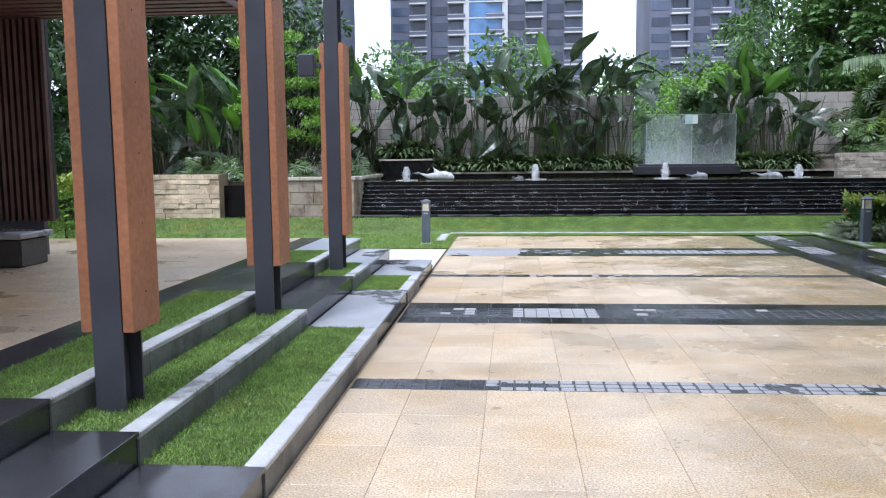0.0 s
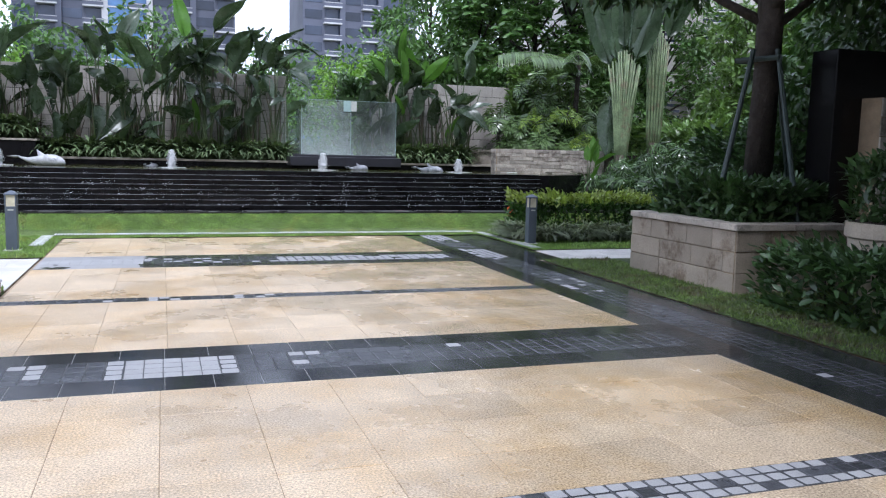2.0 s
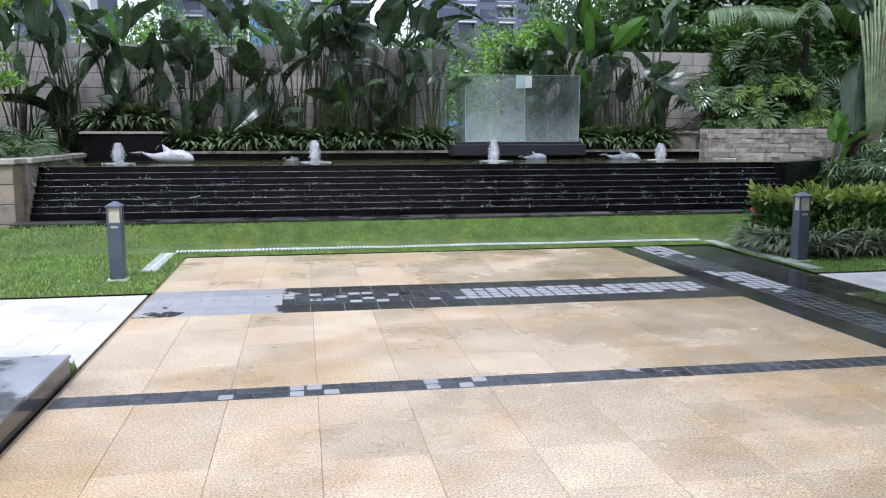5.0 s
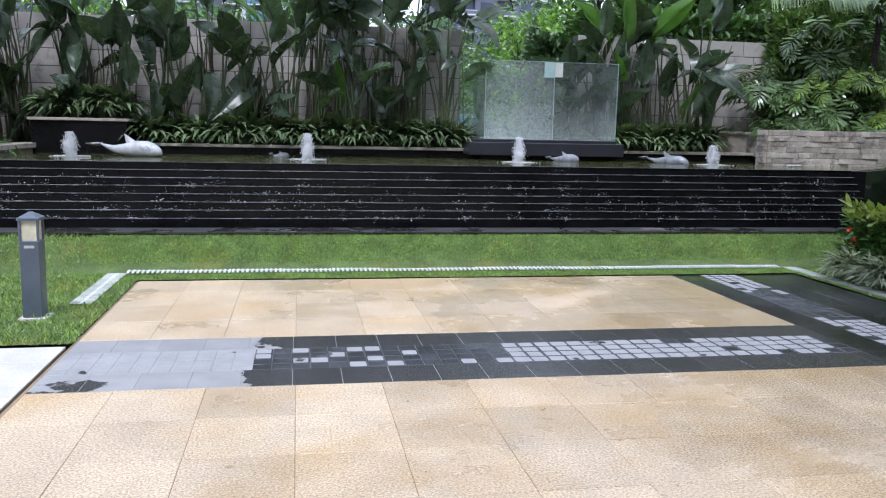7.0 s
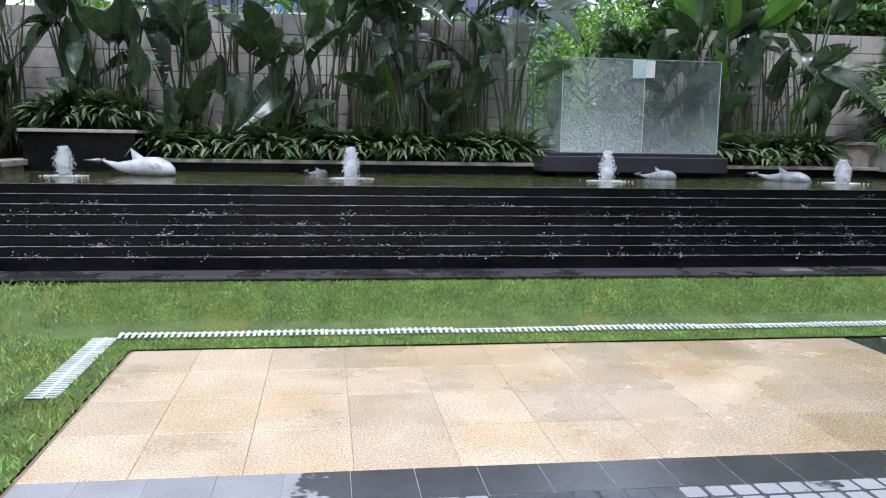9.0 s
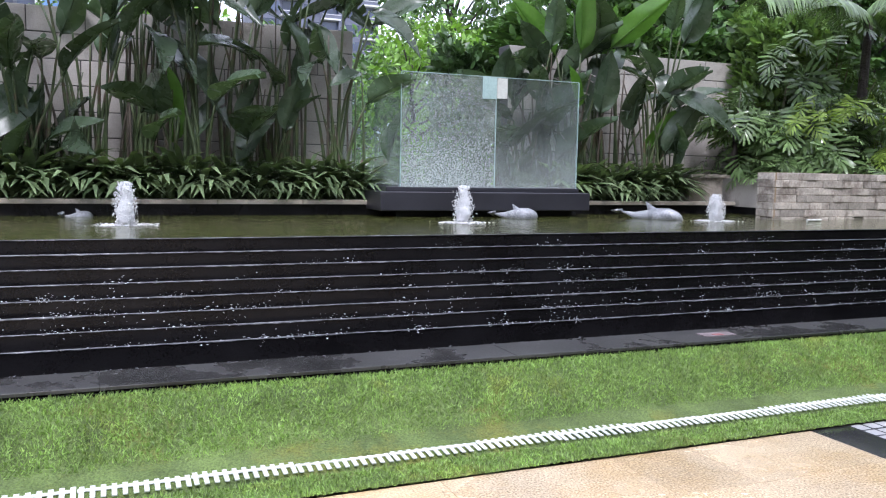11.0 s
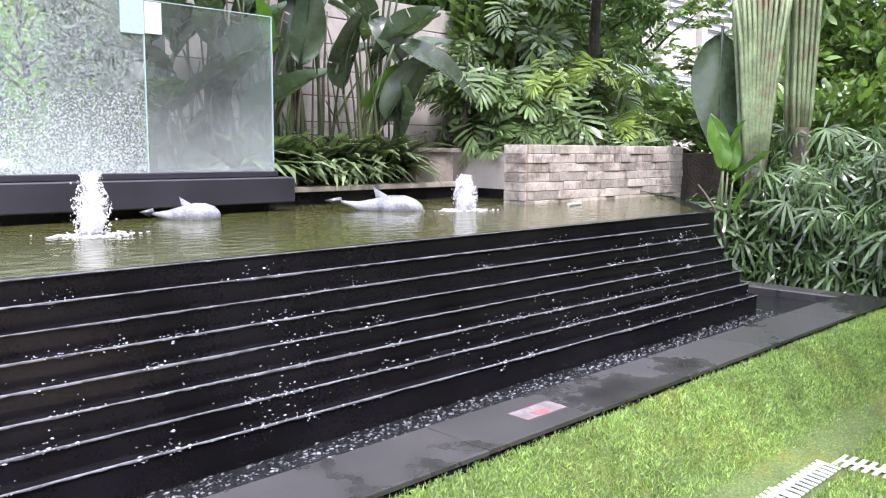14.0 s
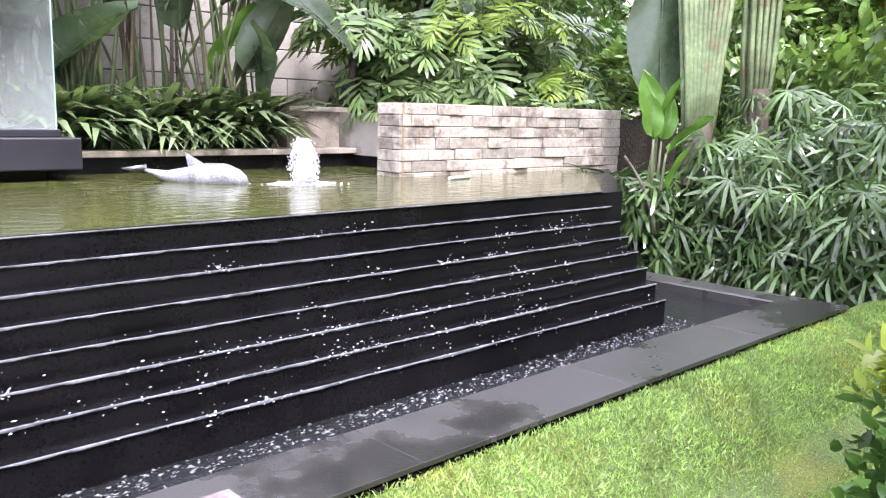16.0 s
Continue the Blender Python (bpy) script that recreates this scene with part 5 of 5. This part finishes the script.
    part("trunk", bm, BARK, t, smooth=True)
    ci = q.integers(0, nb, n)
    C = np.array([c for c, _ in cen])[ci]
    RR = np.array([s for _, s in cen])[ci]
    d = unit(q.normal(0, 1, (n, 3)))
    P = C + d * (RR * q.uniform(.35, 1.0, n) ** .6)[:, None] * np.array((1, 1, .65 * flat))
    if whorl:
        m = n // 7
        P = np.repeat(P[:m], 7, 0)
        a = np.tile(np.arange(7) * .9, m) + np.repeat(q.random(m) * 6.28, 7)
        D = np.stack([np.cos(a), np.sin(a), np.full(len(a), -.25)], 1) + q.normal(0, .15, (len(a), 3))
        S = size * q.uniform(.8, 1.3, len(a))
    else:
        D = d * .7 + q.normal(0, .6, (n, 3)) + np.array((0, 0, -.25))
        S = size * q.uniform(.6, 1.3, n)
    part("crown", scatter("crown", P, D, S, OVAL, OVALT, leaf, .6), leaf, t)
    return t


# The last two trees are unseen, added only to shade the plaza's right side
trees = [(9.4, 25.0, 1.2, 5.4, 1.7, MIDLEAF, 0.17), (10.6, 23.6, 1.2, 6.8, 2.0, MIDLEAF, 0.17), (11.8, 23.6, 1.2, 7.5, 2.2, MIDLEAF, 0.18), 
         (15.2, 19.8, 0, 5.2, 1.7, SUNLEAF, 0.16), (16.5, 17.3, 0, 6.0, 2.0, SUNLEAF, 0.2), (12.4, 13.4, 0, 5.0, 1.7, DARKLEAF, 0.15), (13.4, 15.4, 0, 4.4, 1.4, MIDLEAF, 0.15), (14.0, 11.0, 0, 7.0, 2.2, MIDLEAF, 0.16),
         (11.2, 10.4, 0, 5.6, 1.9, DARKLEAF, 0.14), (18.6, 17.6, 0, 8.0, 2.4, SUNLEAF, 0.2), (9.0, 6.8, 0, 8.0, 3.3, DARKLEAF, 0.19), (13.0, 22.9, 1.0, 4.2, 1.4, MIDLEAF, 0.13), (15.6, 24.8, 1.2, 5.5, 1.9, MIDLEAF, 0.13), (18.5, 25.0, 1.2, 5.0, 1.9, SUNLEAF, 0.13),
         (-7.0, 24.5, 1.2, 5.2, 2.0, DARKLEAF, 0.17), (-9.5, 23.0, 1.2, 6.0, 2.2, DARKLEAF, 0.18), (-12.0, 20.0, 1, 6.0, 2.2, MIDLEAF, 0.18), (-7.5, 22.6, 1.0, 4.6, 1.5, DARKLEAF, 0.14), (-9.8, 22.2, 1.0, 5.0, 1.6, DARKLEAF, .15),
         (-13, 15.5, 0, 6.0, 2.2, DARKLEAF, 0.17), (-10.3, 16.4, 0, 6.2, 1.9, DARKLEAF, 0.16), (-13.5, 21.5, 0, 8.0, 2.6, DARKLEAF, 0.2), (-16, 19, 0, 8.5, 2.6, DARKLEAF, 0.2), (18.5, 20.5, 0, 7, 2.4, SUNLEAF, 0.22), (17.5, 14.5, 0, 7.5, 2.6, MIDLEAF, 0.22), (15.2, 13.5, 0, 7, 2.2, DARKLEAF, .18), (8.0, 3.9, 0, 7.8, 3.9, DARKLEAF, .22), (8.6, -1.0, 0, 8.0, 3.9, DARKLEAF, .22)]
# trees at y < 7 get denser crowns, to throw shade on the right
for k, (x, y, z, h, s, m, sz) in enumerate(trees):
    tree(x, y, z, h, s, 500 + k, m, 24000 if y < 7 else 7600, sz * (1.15 if y < 7 else 1.25), 0.4 if y < 7 else 0.12, whorl=(k % 3 == 1))
for k, x in enumerate((-5.5, -3.2, -0.8, 1.4, 3.2, 5.2, 6.6)):
    tree(x, 23.6 + (k % 3) * .5, 1.2, 2.2 + .35 * (k % 2), 1.3, 560 + k, LIME if k % 2 else MIDLEAF, 2200, 0.14, 0.1, 0.06, "low lime-green shrub beyond the garden wall", group="shrubs beyond the wall")
tree(7.5, 27.5, 1.2, 3.0, 1.5, 580, LIME, 6500, 0.16, 0.05, 0.06, "bright lime-green shrub beyond the glass", group="shrubs beyond the wall")
for k, x in enumerate((-20, -8, 0, 9, 17, 26, 40)):
    tree(x * 1.0, 62, 1.2, 7 + k % 3, 5, 590 + k, MIDLEAF, 2500, 0.5, 0.1, 0.2, "street tree beyond the road", group="street trees")

for k, (x, y, h, w) in enumerate(((14.0, 44, 10.0, 3.4), (19.5, 45, 10.5, 3.6), (25.0, 44, 10, 3.6))):
    tree(x, y, 1.2, h, w, 640 + k, MIDLEAF, 6000, 0.34, 0.1, 0.2, "tall leafy street tree beyond the wall", group="street trees")
# shaped shrub tree with lime tufts on the left
tree(-4.95, 18.7, 1.0, 3.0, 1.05, 600, DARKLEAF, 6500, 0.11, 0.2, 0.07, "dark shaped shrub tree with lime-green tips")
q = np.random.default_rng(5)
tip = thing("shrub_tree", (-4.7, 18.25, 1.0), "layered shrub with lime-green young leaves", "shrub")
n = 8500
lay = q.integers(0, 22, n)
lc = np.stack([q.uniform(-1.2, 1.0, 22), q.normal(-.35, .35, 22), np.linspace(.9, 3.2, 22)], 1)
lc[:, 0] *= 1.1 - 0.25 * lc[:, 2] / 3.2
P = lc[lay] + unit(q.normal(0, 1, (n, 3))) * (q.uniform(.1, 1, n) ** .5)[:, None] * np.array((.5, .5, .13))
part("crown", scatter("crown", P, q.normal(0, .5, (n, 3)) + np.array((0, 0, .5)), 0.1 * q.uniform(.6, 1.3, n), OVAL, OVALT, LIME, .5), LIME, tip)
bm = bmesh.new()
for c in lc:
    tube(bm, [(0, 0, -.05), (c[0] * .5, c[1] * .5, c[2] * .6), tuple(c)], [.03, .02, .008], 5)
tagged(part("branch_cluster", bm, BARK, tip), kind="stuff")


def low_shrub(name, x0, x1, y0, y1, z0, z1, seed, material, n, size, label, category="shrub", up=0.5, top=None):
    """A clipped or loose shrub that fills a long block, leaves on and under its surface."""
    q = np.random.default_rng(seed)
    o = thing(name, ((x0 + x1) / 2, (y0 + y1) / 2, z0), label, category)
    w, d, h = (x1 - x0) / 2, (y1 - y0) / 2, z1 - z0
    P = np.stack([q.uniform(-1, 1, n), q.uniform(-1, 1, n), q.random(n)], 1)
    f = q.integers(0, 5, n)
    for i, (ax, v) in enumerate(((0, -1), (0, 1), (1, -1), (2, 1), (2, 1))):
        P[f == i, ax] = v * q.uniform(.75, 1.0, (f == i).sum())
    P = P * np.array((w, d, h)) + q.normal(0, .035, (n, 3))
    bump = np.array([noise.noise(Vector(p) * 2.3 + Vector((seed, 0, 0))) for p in P])
    P[:, 2] *= 1 + .18 * bump
    D = P * np.array((.6, .6, 0)) + q.normal(0, .5, (n, 3)) + np.array((0, 0, up))
    mt = (P[:, 2] > h * .84) if top else np.zeros(n, bool)
    part("leaves", scatter("leaves", P[~mt], D[~mt], size * q.uniform(.6, 1.3, (~mt).sum()), OVAL, OVALT, material, .6), material, o)
    if top:
        part("young_leaves", scatter("young_leaves", P[mt], D[mt], size * q.uniform(.6, 1.3, mt.sum()), OVAL, OVALT, top, .6), top, o, "yellow-green young leaves")
    bm = bmesh.new()
    for k in range(max(5, int((x1 - x0) * 6))):
        a, b = q.uniform(-w, w) * .9, q.uniform(-d, d) * .8
        tube(bm, [(a, b, -.05), (a * 1.02, b * 1.03, h * .5), (a * 1.05, b * 1.05, h * .85)], [.012, .009, .004], 5)
    tagged(part("stem_cluster", bm, BARK, o), kind="stuff")
    return o, w, d, h, q


o, w, d, h, q = low_shrub("clipped_hedge", 6.5, 9.2, 14.7, 15.62, 0.02, 0.72, 700, HEDGE, 9000, 0.098, "clipped hedge with yellow-green tips and orange flowers", "hedge", 0.6, YELLOW)
bl = []
for k in range(4):
    c = np.array((q.uniform(-w, -w * .8) if k < 10 else q.uniform(-w, w), q.uniform(0, d), h * q.uniform(.45, .9)))
    if k < 10 and k % 2:
        c[0] = -w * 1.02
    bl.append(c + q.normal(0, .022, (14, 3)))
P = np.concatenate(bl)
part("flowers", scatter("flowers", P, q.normal(0, 1, (len(P), 3)) + np.array((-.3, -.3, .8)), .04 * q.uniform(.7, 1.2, len(P)), OVAL * np.array((1.6, 1, 1)), OVALT, FLOWER, .6), FLOWER, o, "clusters of orange flowers").update_tag()
for ch in o.children:
    if ch.name.startswith("flowers"):
        tagged(ch, kind="stuff")
low_shrub("leafy_shrub", 6.2, 8.2, 6.3, 8.6, 0.0, 0.62, 701, DARKLEAF, 6000, 0.12, "dark green leafy shrub in front of the stone planter")
low_shrub("planter_shrub", 6.65, 7.85, 9.45, 11.1, 0.65, 1.15, 702, DARKLEAF, 6500, 0.13, "dark leafy planting in the stone planter")
low_shrub("side_shrub", 7.6, 9.6, 11.4, 12.1, 0.0, 1.1, 703, DARKLEAF, 4000, 0.13, "dark leafy shrub beside the planter")
low_shrub("pot_plant", 7.05, 7.75, 7.65, 8.35, 0.85, 1.5, 704, DARKLEAF, 1600, 0.13, "leafy plant in the stone pot", "plant")
low_shrub("round_shrub", -7.3, -5.85, 10.7, 11.7, 0.0, 1.3, 705, LIME, 6000, 0.09, "rounded shrub with yellow-green tips", "shrub", 0.6, YELLOW)
low_shrub("garden_shrub", 12.6, 14.2, 16.3, 22.0, 0.0, 2.3, 711, SUNLEAF, 9000, 0.2, "dense green shrubs behind the palms")
o, w, d, h, q = low_shrub("flowering_shrub", 14.3, 16.2, 18.2, 19.8, 0.0, 3.4, 712, SUNLEAF, 5000, 0.17, "tall green shrub with small red flowers behind the palms")
P = np.concatenate([np.array((q.uniform(-w, w), -d if k % 2 else q.uniform(-d, d), h * q.uniform(.6, 1.0))) + q.normal(0, .05, (10, 3)) for k in range(26)])
tagged(part("flowers", scatter("flowers", P, q.normal(0, 1, (len(P), 3)), .07 * q.uniform(.7, 1.2, len(P)), OVAL * np.array((1.6, 1, 1)), OVALT, FLOWER, .6), FLOWER, o, "small red flowers"), kind="stuff")
low_shrub("wall_top_shrub", 5.6, 10.0, 21.75, 22.6, 2.6, 3.55, 708, MIDLEAF, 7000, 0.17, "loose green foliage spilling over the garden wall")
low_shrub("wall_shrub", 9.0, 10.1, 20.95, 21.55, 2.3, 3.7, 713, SUNLEAF, 3500, 0.17, "loose green shrub rising in front of the garden wall")
low_shrub("far_hedge", 1.5, 16, 35.0, 36.0, 1.2, 3.4, 709, MIDLEAF, 5500, 0.2, "green hedge beyond the garden wall", "hedge")
low_shrub("gap_shrub", 4.9, 5.5, 22.3, 23.0, 1.2, 3.3, 710, DARKLEAF, 2200, 0.16, "dark shrub behind the glass box")
low_shrub("east_shrub", 9.6, 12.6, 12.9, 14.6, 0.0, 1.9, 706, DARKLEAF, 6500, 0.15, "dark leafy shrubs behind the path")

# variegated grass in front of the hedge
SP = [strap_clump(60 + s, 110, 0.38, SILVER, 0.42) for s in range(3)]
r = random.Random(4)
for k in range(64):
    c = new("variegated_grass", SP[r.randrange(3)])
    u = k / 64
    px, py = (6.28 + 0.2 * r.random(), 14.4 + 0.9 * r.random()) if k < 20 else (6.4 + 2.2 * r.random(), 14.2 + 0.42 * r.random())
    if abs(px - 6.26) < 0.2 and abs(py - 14.07) < 0.25:
        py += 0.3
    c.matrix_basis = pose(px, py, 0.02, 0, 0, r.uniform(0, 360)) @ Matrix.Scale(r.uniform(.75, 1.15), 4)
    tagged(c, "silvery variegated grass clump at the hedge's foot", "plant", "variegated grass clumps")

# staked tree in the planter
st = tree(7.55, 10.3, 0.62, 7.5, 3.2, 620, DARKLEAF, 26000, 0.2, 0.44, 0.2, "dark-trunked tree held by three green stakes")
stake = thing("tree_stakes", (7.55, 10.3, 0.62), "three dark green poles strapped round the tree", "tree stakes")
for k, a in enumerate((200, 262, 20)):
    e = Vector((math.cos(radians(a)), math.sin(radians(a)), 0))
    part("pole", tube(bmesh.new(), [tuple(e * .95 + Vector((0, 0, -.05))), tuple(e * .26 + Vector((0, 0, 2.15)))], [.034, .03], 8), STAKE, stake)
bm = bmesh.new()
for k in range(3):
    a, b = radians(k * 120 + 20), radians(k * 120 + 140)
    tube(bm, [(.33 * math.cos(a), .33 * math.sin(a), 2.05), (.33 * math.cos(b), .33 * math.sin(b), 2.05)], [.035, .035], 6)
part("collar", bm, STAKE, stake)

# arching palm frond beside the trees
pal = thing("feather_palm", (10.3, 20.5, 1.5), "feather palm with arching fronds above the shrubs", "palm")
part("trunk", tube(bmesh.new(), [(0, 0, -.1), (0.05, 0, 1.1), (.1, 0, 2.2)], [.09, .07, .05], 10), BARK, pal)
for k, (a, L, hh) in enumerate(((190, 2.4, .5), (207, 2.0, .2), (240, 1.6, .6), (20, 1.8, .8), (90, 1.7, .9))):
    e = np.array((math.cos(radians(a)), math.sin(radians(a)), 0))
    side = np.array((-e[1], e[0], 0))
    rach = [np.array((.1, 0, 2.2)) + e * L * t + np.array((0, 0, hh * (1.6 * t - 1.5 * t * t))) for t in np.linspace(0, 1, 12)]
    P, D = [], []
    for i in range(150):
        t = .12 + .88 * (i // 2) / 75
        p0 = np.array((.1, 0, 2.2)) + e * L * t + np.array((0, 0, hh * (1.6 * t - 1.5 * t * t)))
        P.append(p0)
        D.append(side * (1 if i % 2 else -1) * .8 + e * .45 + np.array((0, 0, -.45)))
    part("frond", scatter("frond", np.array(P), np.array(D), .5, STRAPV * np.array((.38, 1, 1)), STRAPT, PHILO, .1), PHILO, pal)
    part("midrib", tube(bmesh.new(), [tuple(p) for p in rach], [.014 - .001 * i for i in range(12)], 5), STEM, pal)


# ---- grass ----
def turf(name, parent, x0, x1, y0, y1, density, length, zf, seed, skip=(), material=BLADE):
    q = np.random.default_rng(seed)
    n = int((x1 - x0) * (y1 - y0) * density)
    P = np.stack([q.uniform(x0, x1, n), q.uniform(y0, y1, n), np.zeros(n)], 1)
    keep = np.ones(n, bool)
    for a, b, c, d in skip:
        keep &= ~((P[:, 0] > a) & (P[:, 0] < b) & (P[:, 1] > c) & (P[:, 1] < d))
    P = P[keep]
    n = len(P)
    P[:, 2] = [zf(x, y) for x, y in P[:, :2]]
    D = q.normal(0, .55, (n, 3)) * np.array((1, 1, .2)) + np.array((0, 0, .8))
    o = new(name, scatter(name, P, D, length * q.uniform(.5, 1.3, n), BLADEV * np.array((1.8, 1, 1)), BLADET, material, .8))
    o.parent = parent
    return tagged(o, "", "", "", "stuff")


drains = [(-1.1, 5.98, 15.86, 16.11), (-1.22, -1.04, 14.5, 16.02), (5.99, 6.17, 13.4, 16.0)]
turf("grass_blades", lawn, -1.5, 9.8, YF - 0.015, 16.655, 13500, 0.026, lawn_z, 800, drains)
turf("grass_blades", lawn, -10, -1.5, YF, 16.66, 1600, 0.05, lawn_z, 801)
turf("grass_blades", lawn_w, -10, XL + 0.015, 13.27, YF, 1500, 0.05, lawn_z, 802, drains)
turf("grass_blades", lawn_e, 5.94, 6.7, 13.27, 14.9, 10000, 0.028, lawn_z, 803, drains)
turf("grass_blades", lawn_e, 6.7, 9.3, 13.27, 14.9, 2200, 0.045, lawn_z, 807, drains)
turf("grass_blades", lawn_e, 5.94, 9.3, 14.9, YF, 8000, 0.03, lawn_z, 806, drains)
# blades in the green darkened for shade
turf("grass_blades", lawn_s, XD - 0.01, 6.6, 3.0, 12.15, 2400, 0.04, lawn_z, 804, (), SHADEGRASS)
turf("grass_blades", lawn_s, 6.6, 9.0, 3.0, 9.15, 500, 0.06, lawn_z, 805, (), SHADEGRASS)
turf("terrace_grass", base, -1.7, -0.9, 10.62, 10.76, 6000, 0.05, lambda x, y: 0.03, 830)
for i, (y0, y1) in enumerate(TERR_Y):
    for j, (x1, x0, z) in enumerate(LEVELS):
        turf("terrace_grass", base, x0, x1 - 0.1, y0, y1, 12000, 0.024, (lambda zz: (lambda x, y: zz - 0.006))(z), 810 + 3 * i + j)


# ---- paving pieces ----
random.seed(11)
tanrows = [(0.0, 2.0), (2.0, 4.72), (4.98, 6.95), (8.03, 9.99), (10.2, 12.27), (13.4, YF)]
for y0, y1 in tanrows:
    slabs(plaza, "paving_slab", XL + 0.02, XR, y0, y1, 0.0, 0.502, 0.5, TAN, lead=0.42 if y1 < 9 else 0.465)
slabs(plaza, "paving_slab", XL + 0.02, XR, -9, 0.0, 0.0, 1.8, 2.2, TAN)


def band(y0, y1, a, b, near, far, setts, dry):
    """A cross band: two rows of slabs on pale grout and a field of small setts between them."""
    part("joint_bed", boxbm(XL + 0.02, XR, y0, y1, -0.02, -0.0026), GROUT, plaza)
    slabs(plaza, "band_slab", XL + 0.02, XR, y0, a, 0.0, 0.295, a - y0, near, lead=0.27, rough=0.0004)
    slabs(plaza, "band_slab", XL + 0.02, XR, b, y1, 0.0, 0.295, y1 - b, far, lead=0.27, rough=0.0004)
    cobbles("band_setts", plaza, XL + 0.02, XR, a, b, setts, setts, dry)
    if near is FARBAND:
        part("joint_bed", boxbm(XL + 0.02, 0.4, a, b, -0.02, -0.0018), GROUT, plaza)


def patch(cx, lo, hi, p=0.9, edge=0.25):
    """The chance that a sett has dried, high between lo and hi."""
    t = min(cx - lo, hi - cx) / edge + 0.5
    return p * min(1.0, max(0.0, t))


band(6.95, 8.03, 7.25, 7.73, BLACK, BLACK, 0.12,
     lambda x, y: max(0.015, patch(x, 0.27, 1.05, 1.0, 0.15), 0.4 * patch(x, -0.55, -0.1), 0.25 * patch(x, 1.45, 1.6), 0.2 * patch(x, 2.4, 2.8)))
cobbles("band_setts", plaza, XL + 0.02, XR, 4.72, 4.98, 0.1, 0.0867, lambda x, y: max(patch(x, 0.25, 3.6, 0.95, 0.6), 0.05))
cobbles("band_setts", plaza, XL + 0.02, XR, 9.99, 10.2, 0.1, 0.1,
        lambda x, y: max(0.02, 0.45 * patch(x, 0.0, 0.3), 0.45 * patch(x, 0.5, 0.7), 0.7 * patch(x, 1.3, 1.75), 0.4 * patch(x, 2.6, 2.9)))
band(12.27, 13.4, 12.6, 13.08, FARBAND, FARBAND, 0.12,
     lambda x, y: max(0.03, patch(x, -2, 0.42, 1.0), 0.4 * patch(x, 0.5, 1.6), patch(x, 1.9, 4.4, 0.96)))
slabs(plaza, "band_slab", XR, 4.83, 2.0, YF, 0.0, 0.3, 0.5, BLACK)
slabs(plaza, "band_slab", 5.25, XD, 2.0, YF, 0.0, 0.3, 0.5, BLACK)
cobbles("band_setts", plaza, 4.83, 5.25, 2.0, YF, 0.105, 0.105, lambda x, y: max(0.01, 0.25 * patch(y, 9.6, 10.6), patch(y, 12.5, 13.6, 0.9), patch(y, 14.75, 16, 0.9)))
slabs(plaza, "band_slab", XR, XD, -9, 2.0, 0.0, 1.02, 2.2, BLACK)
slabs(plaza, "band_slab", XD, 5.95, 12.25, YF, 0.0, 0.4, 0.5, BLACK)
slabs(pw, "path_slab", -7.5, XL - 0.02, 10.78, 13.25, 0.004, 0.6, 0.33, PALE, shift=0.3)
slabs(pe, "path_slab", 5.97, 9.5, 12.2, 13.25, 0.004, 0.6, 0.35, PALE, shift=0.3)
for y0, y1 in STEPS_Y:
    for x1, x0, z in LEVELS:
        m = GREY if y0 > 9 or (y0 > 5 and z < 0.2) else DARKSTEP
        slabs(base, "step_slab", x0, x1, y0, y1, z, x1 - x0, min(1.0, (y1 - y0) / 2), m)
    # risers
    for x1, x0, z in LEVELS:
        r = structure("riser", boxbm(x0 + 0.01, x1 - 0.012, y0, y1, z - 0.2, z - 0.022), DARKSTEP, "dark granite step body", "step")
random.seed(5)
for y0, y1 in TERR_Y:
    for x1, x0, z in LEVELS:
        n = max(1, round((y1 - y0) / 1.0))
        for k in range(n):
            ya, yb = y0 + (y1 - y0) * k / n + .002, y0 + (y1 - y0) * (k + 1) / n - .002
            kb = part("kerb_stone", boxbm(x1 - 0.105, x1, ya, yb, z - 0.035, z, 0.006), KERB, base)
            part("kerb_body", boxbm(x1 - 0.103, x1 - 0.003, ya, yb, z - 0.17, z - 0.035), KERBSIDE, kb, "darker grey granite kerb face")
        structure("terrace_turf", boxbm(x0 + 0.003, x1 - 0.105, y0, y1, z - 0.2, z - 0.008), TURF, "strip of green turf on the terrace", "lawn")
slabs(deck, "deck_slab", -2.72, -2.42, -4, 10.6, 0.452, 0.3, 0.9, DARKSTEP)
slabs(deck, "deck_slab", -7.5, -2.72, 2.0, 10.6, 0.452, 0.8, 0.8, TAN)
structure("deck_edge", boxbm(-2.72, -2.43, -4, 10.6, 0.1, 0.43), DARKSTEP, "dark granite edge of the deck", "step")
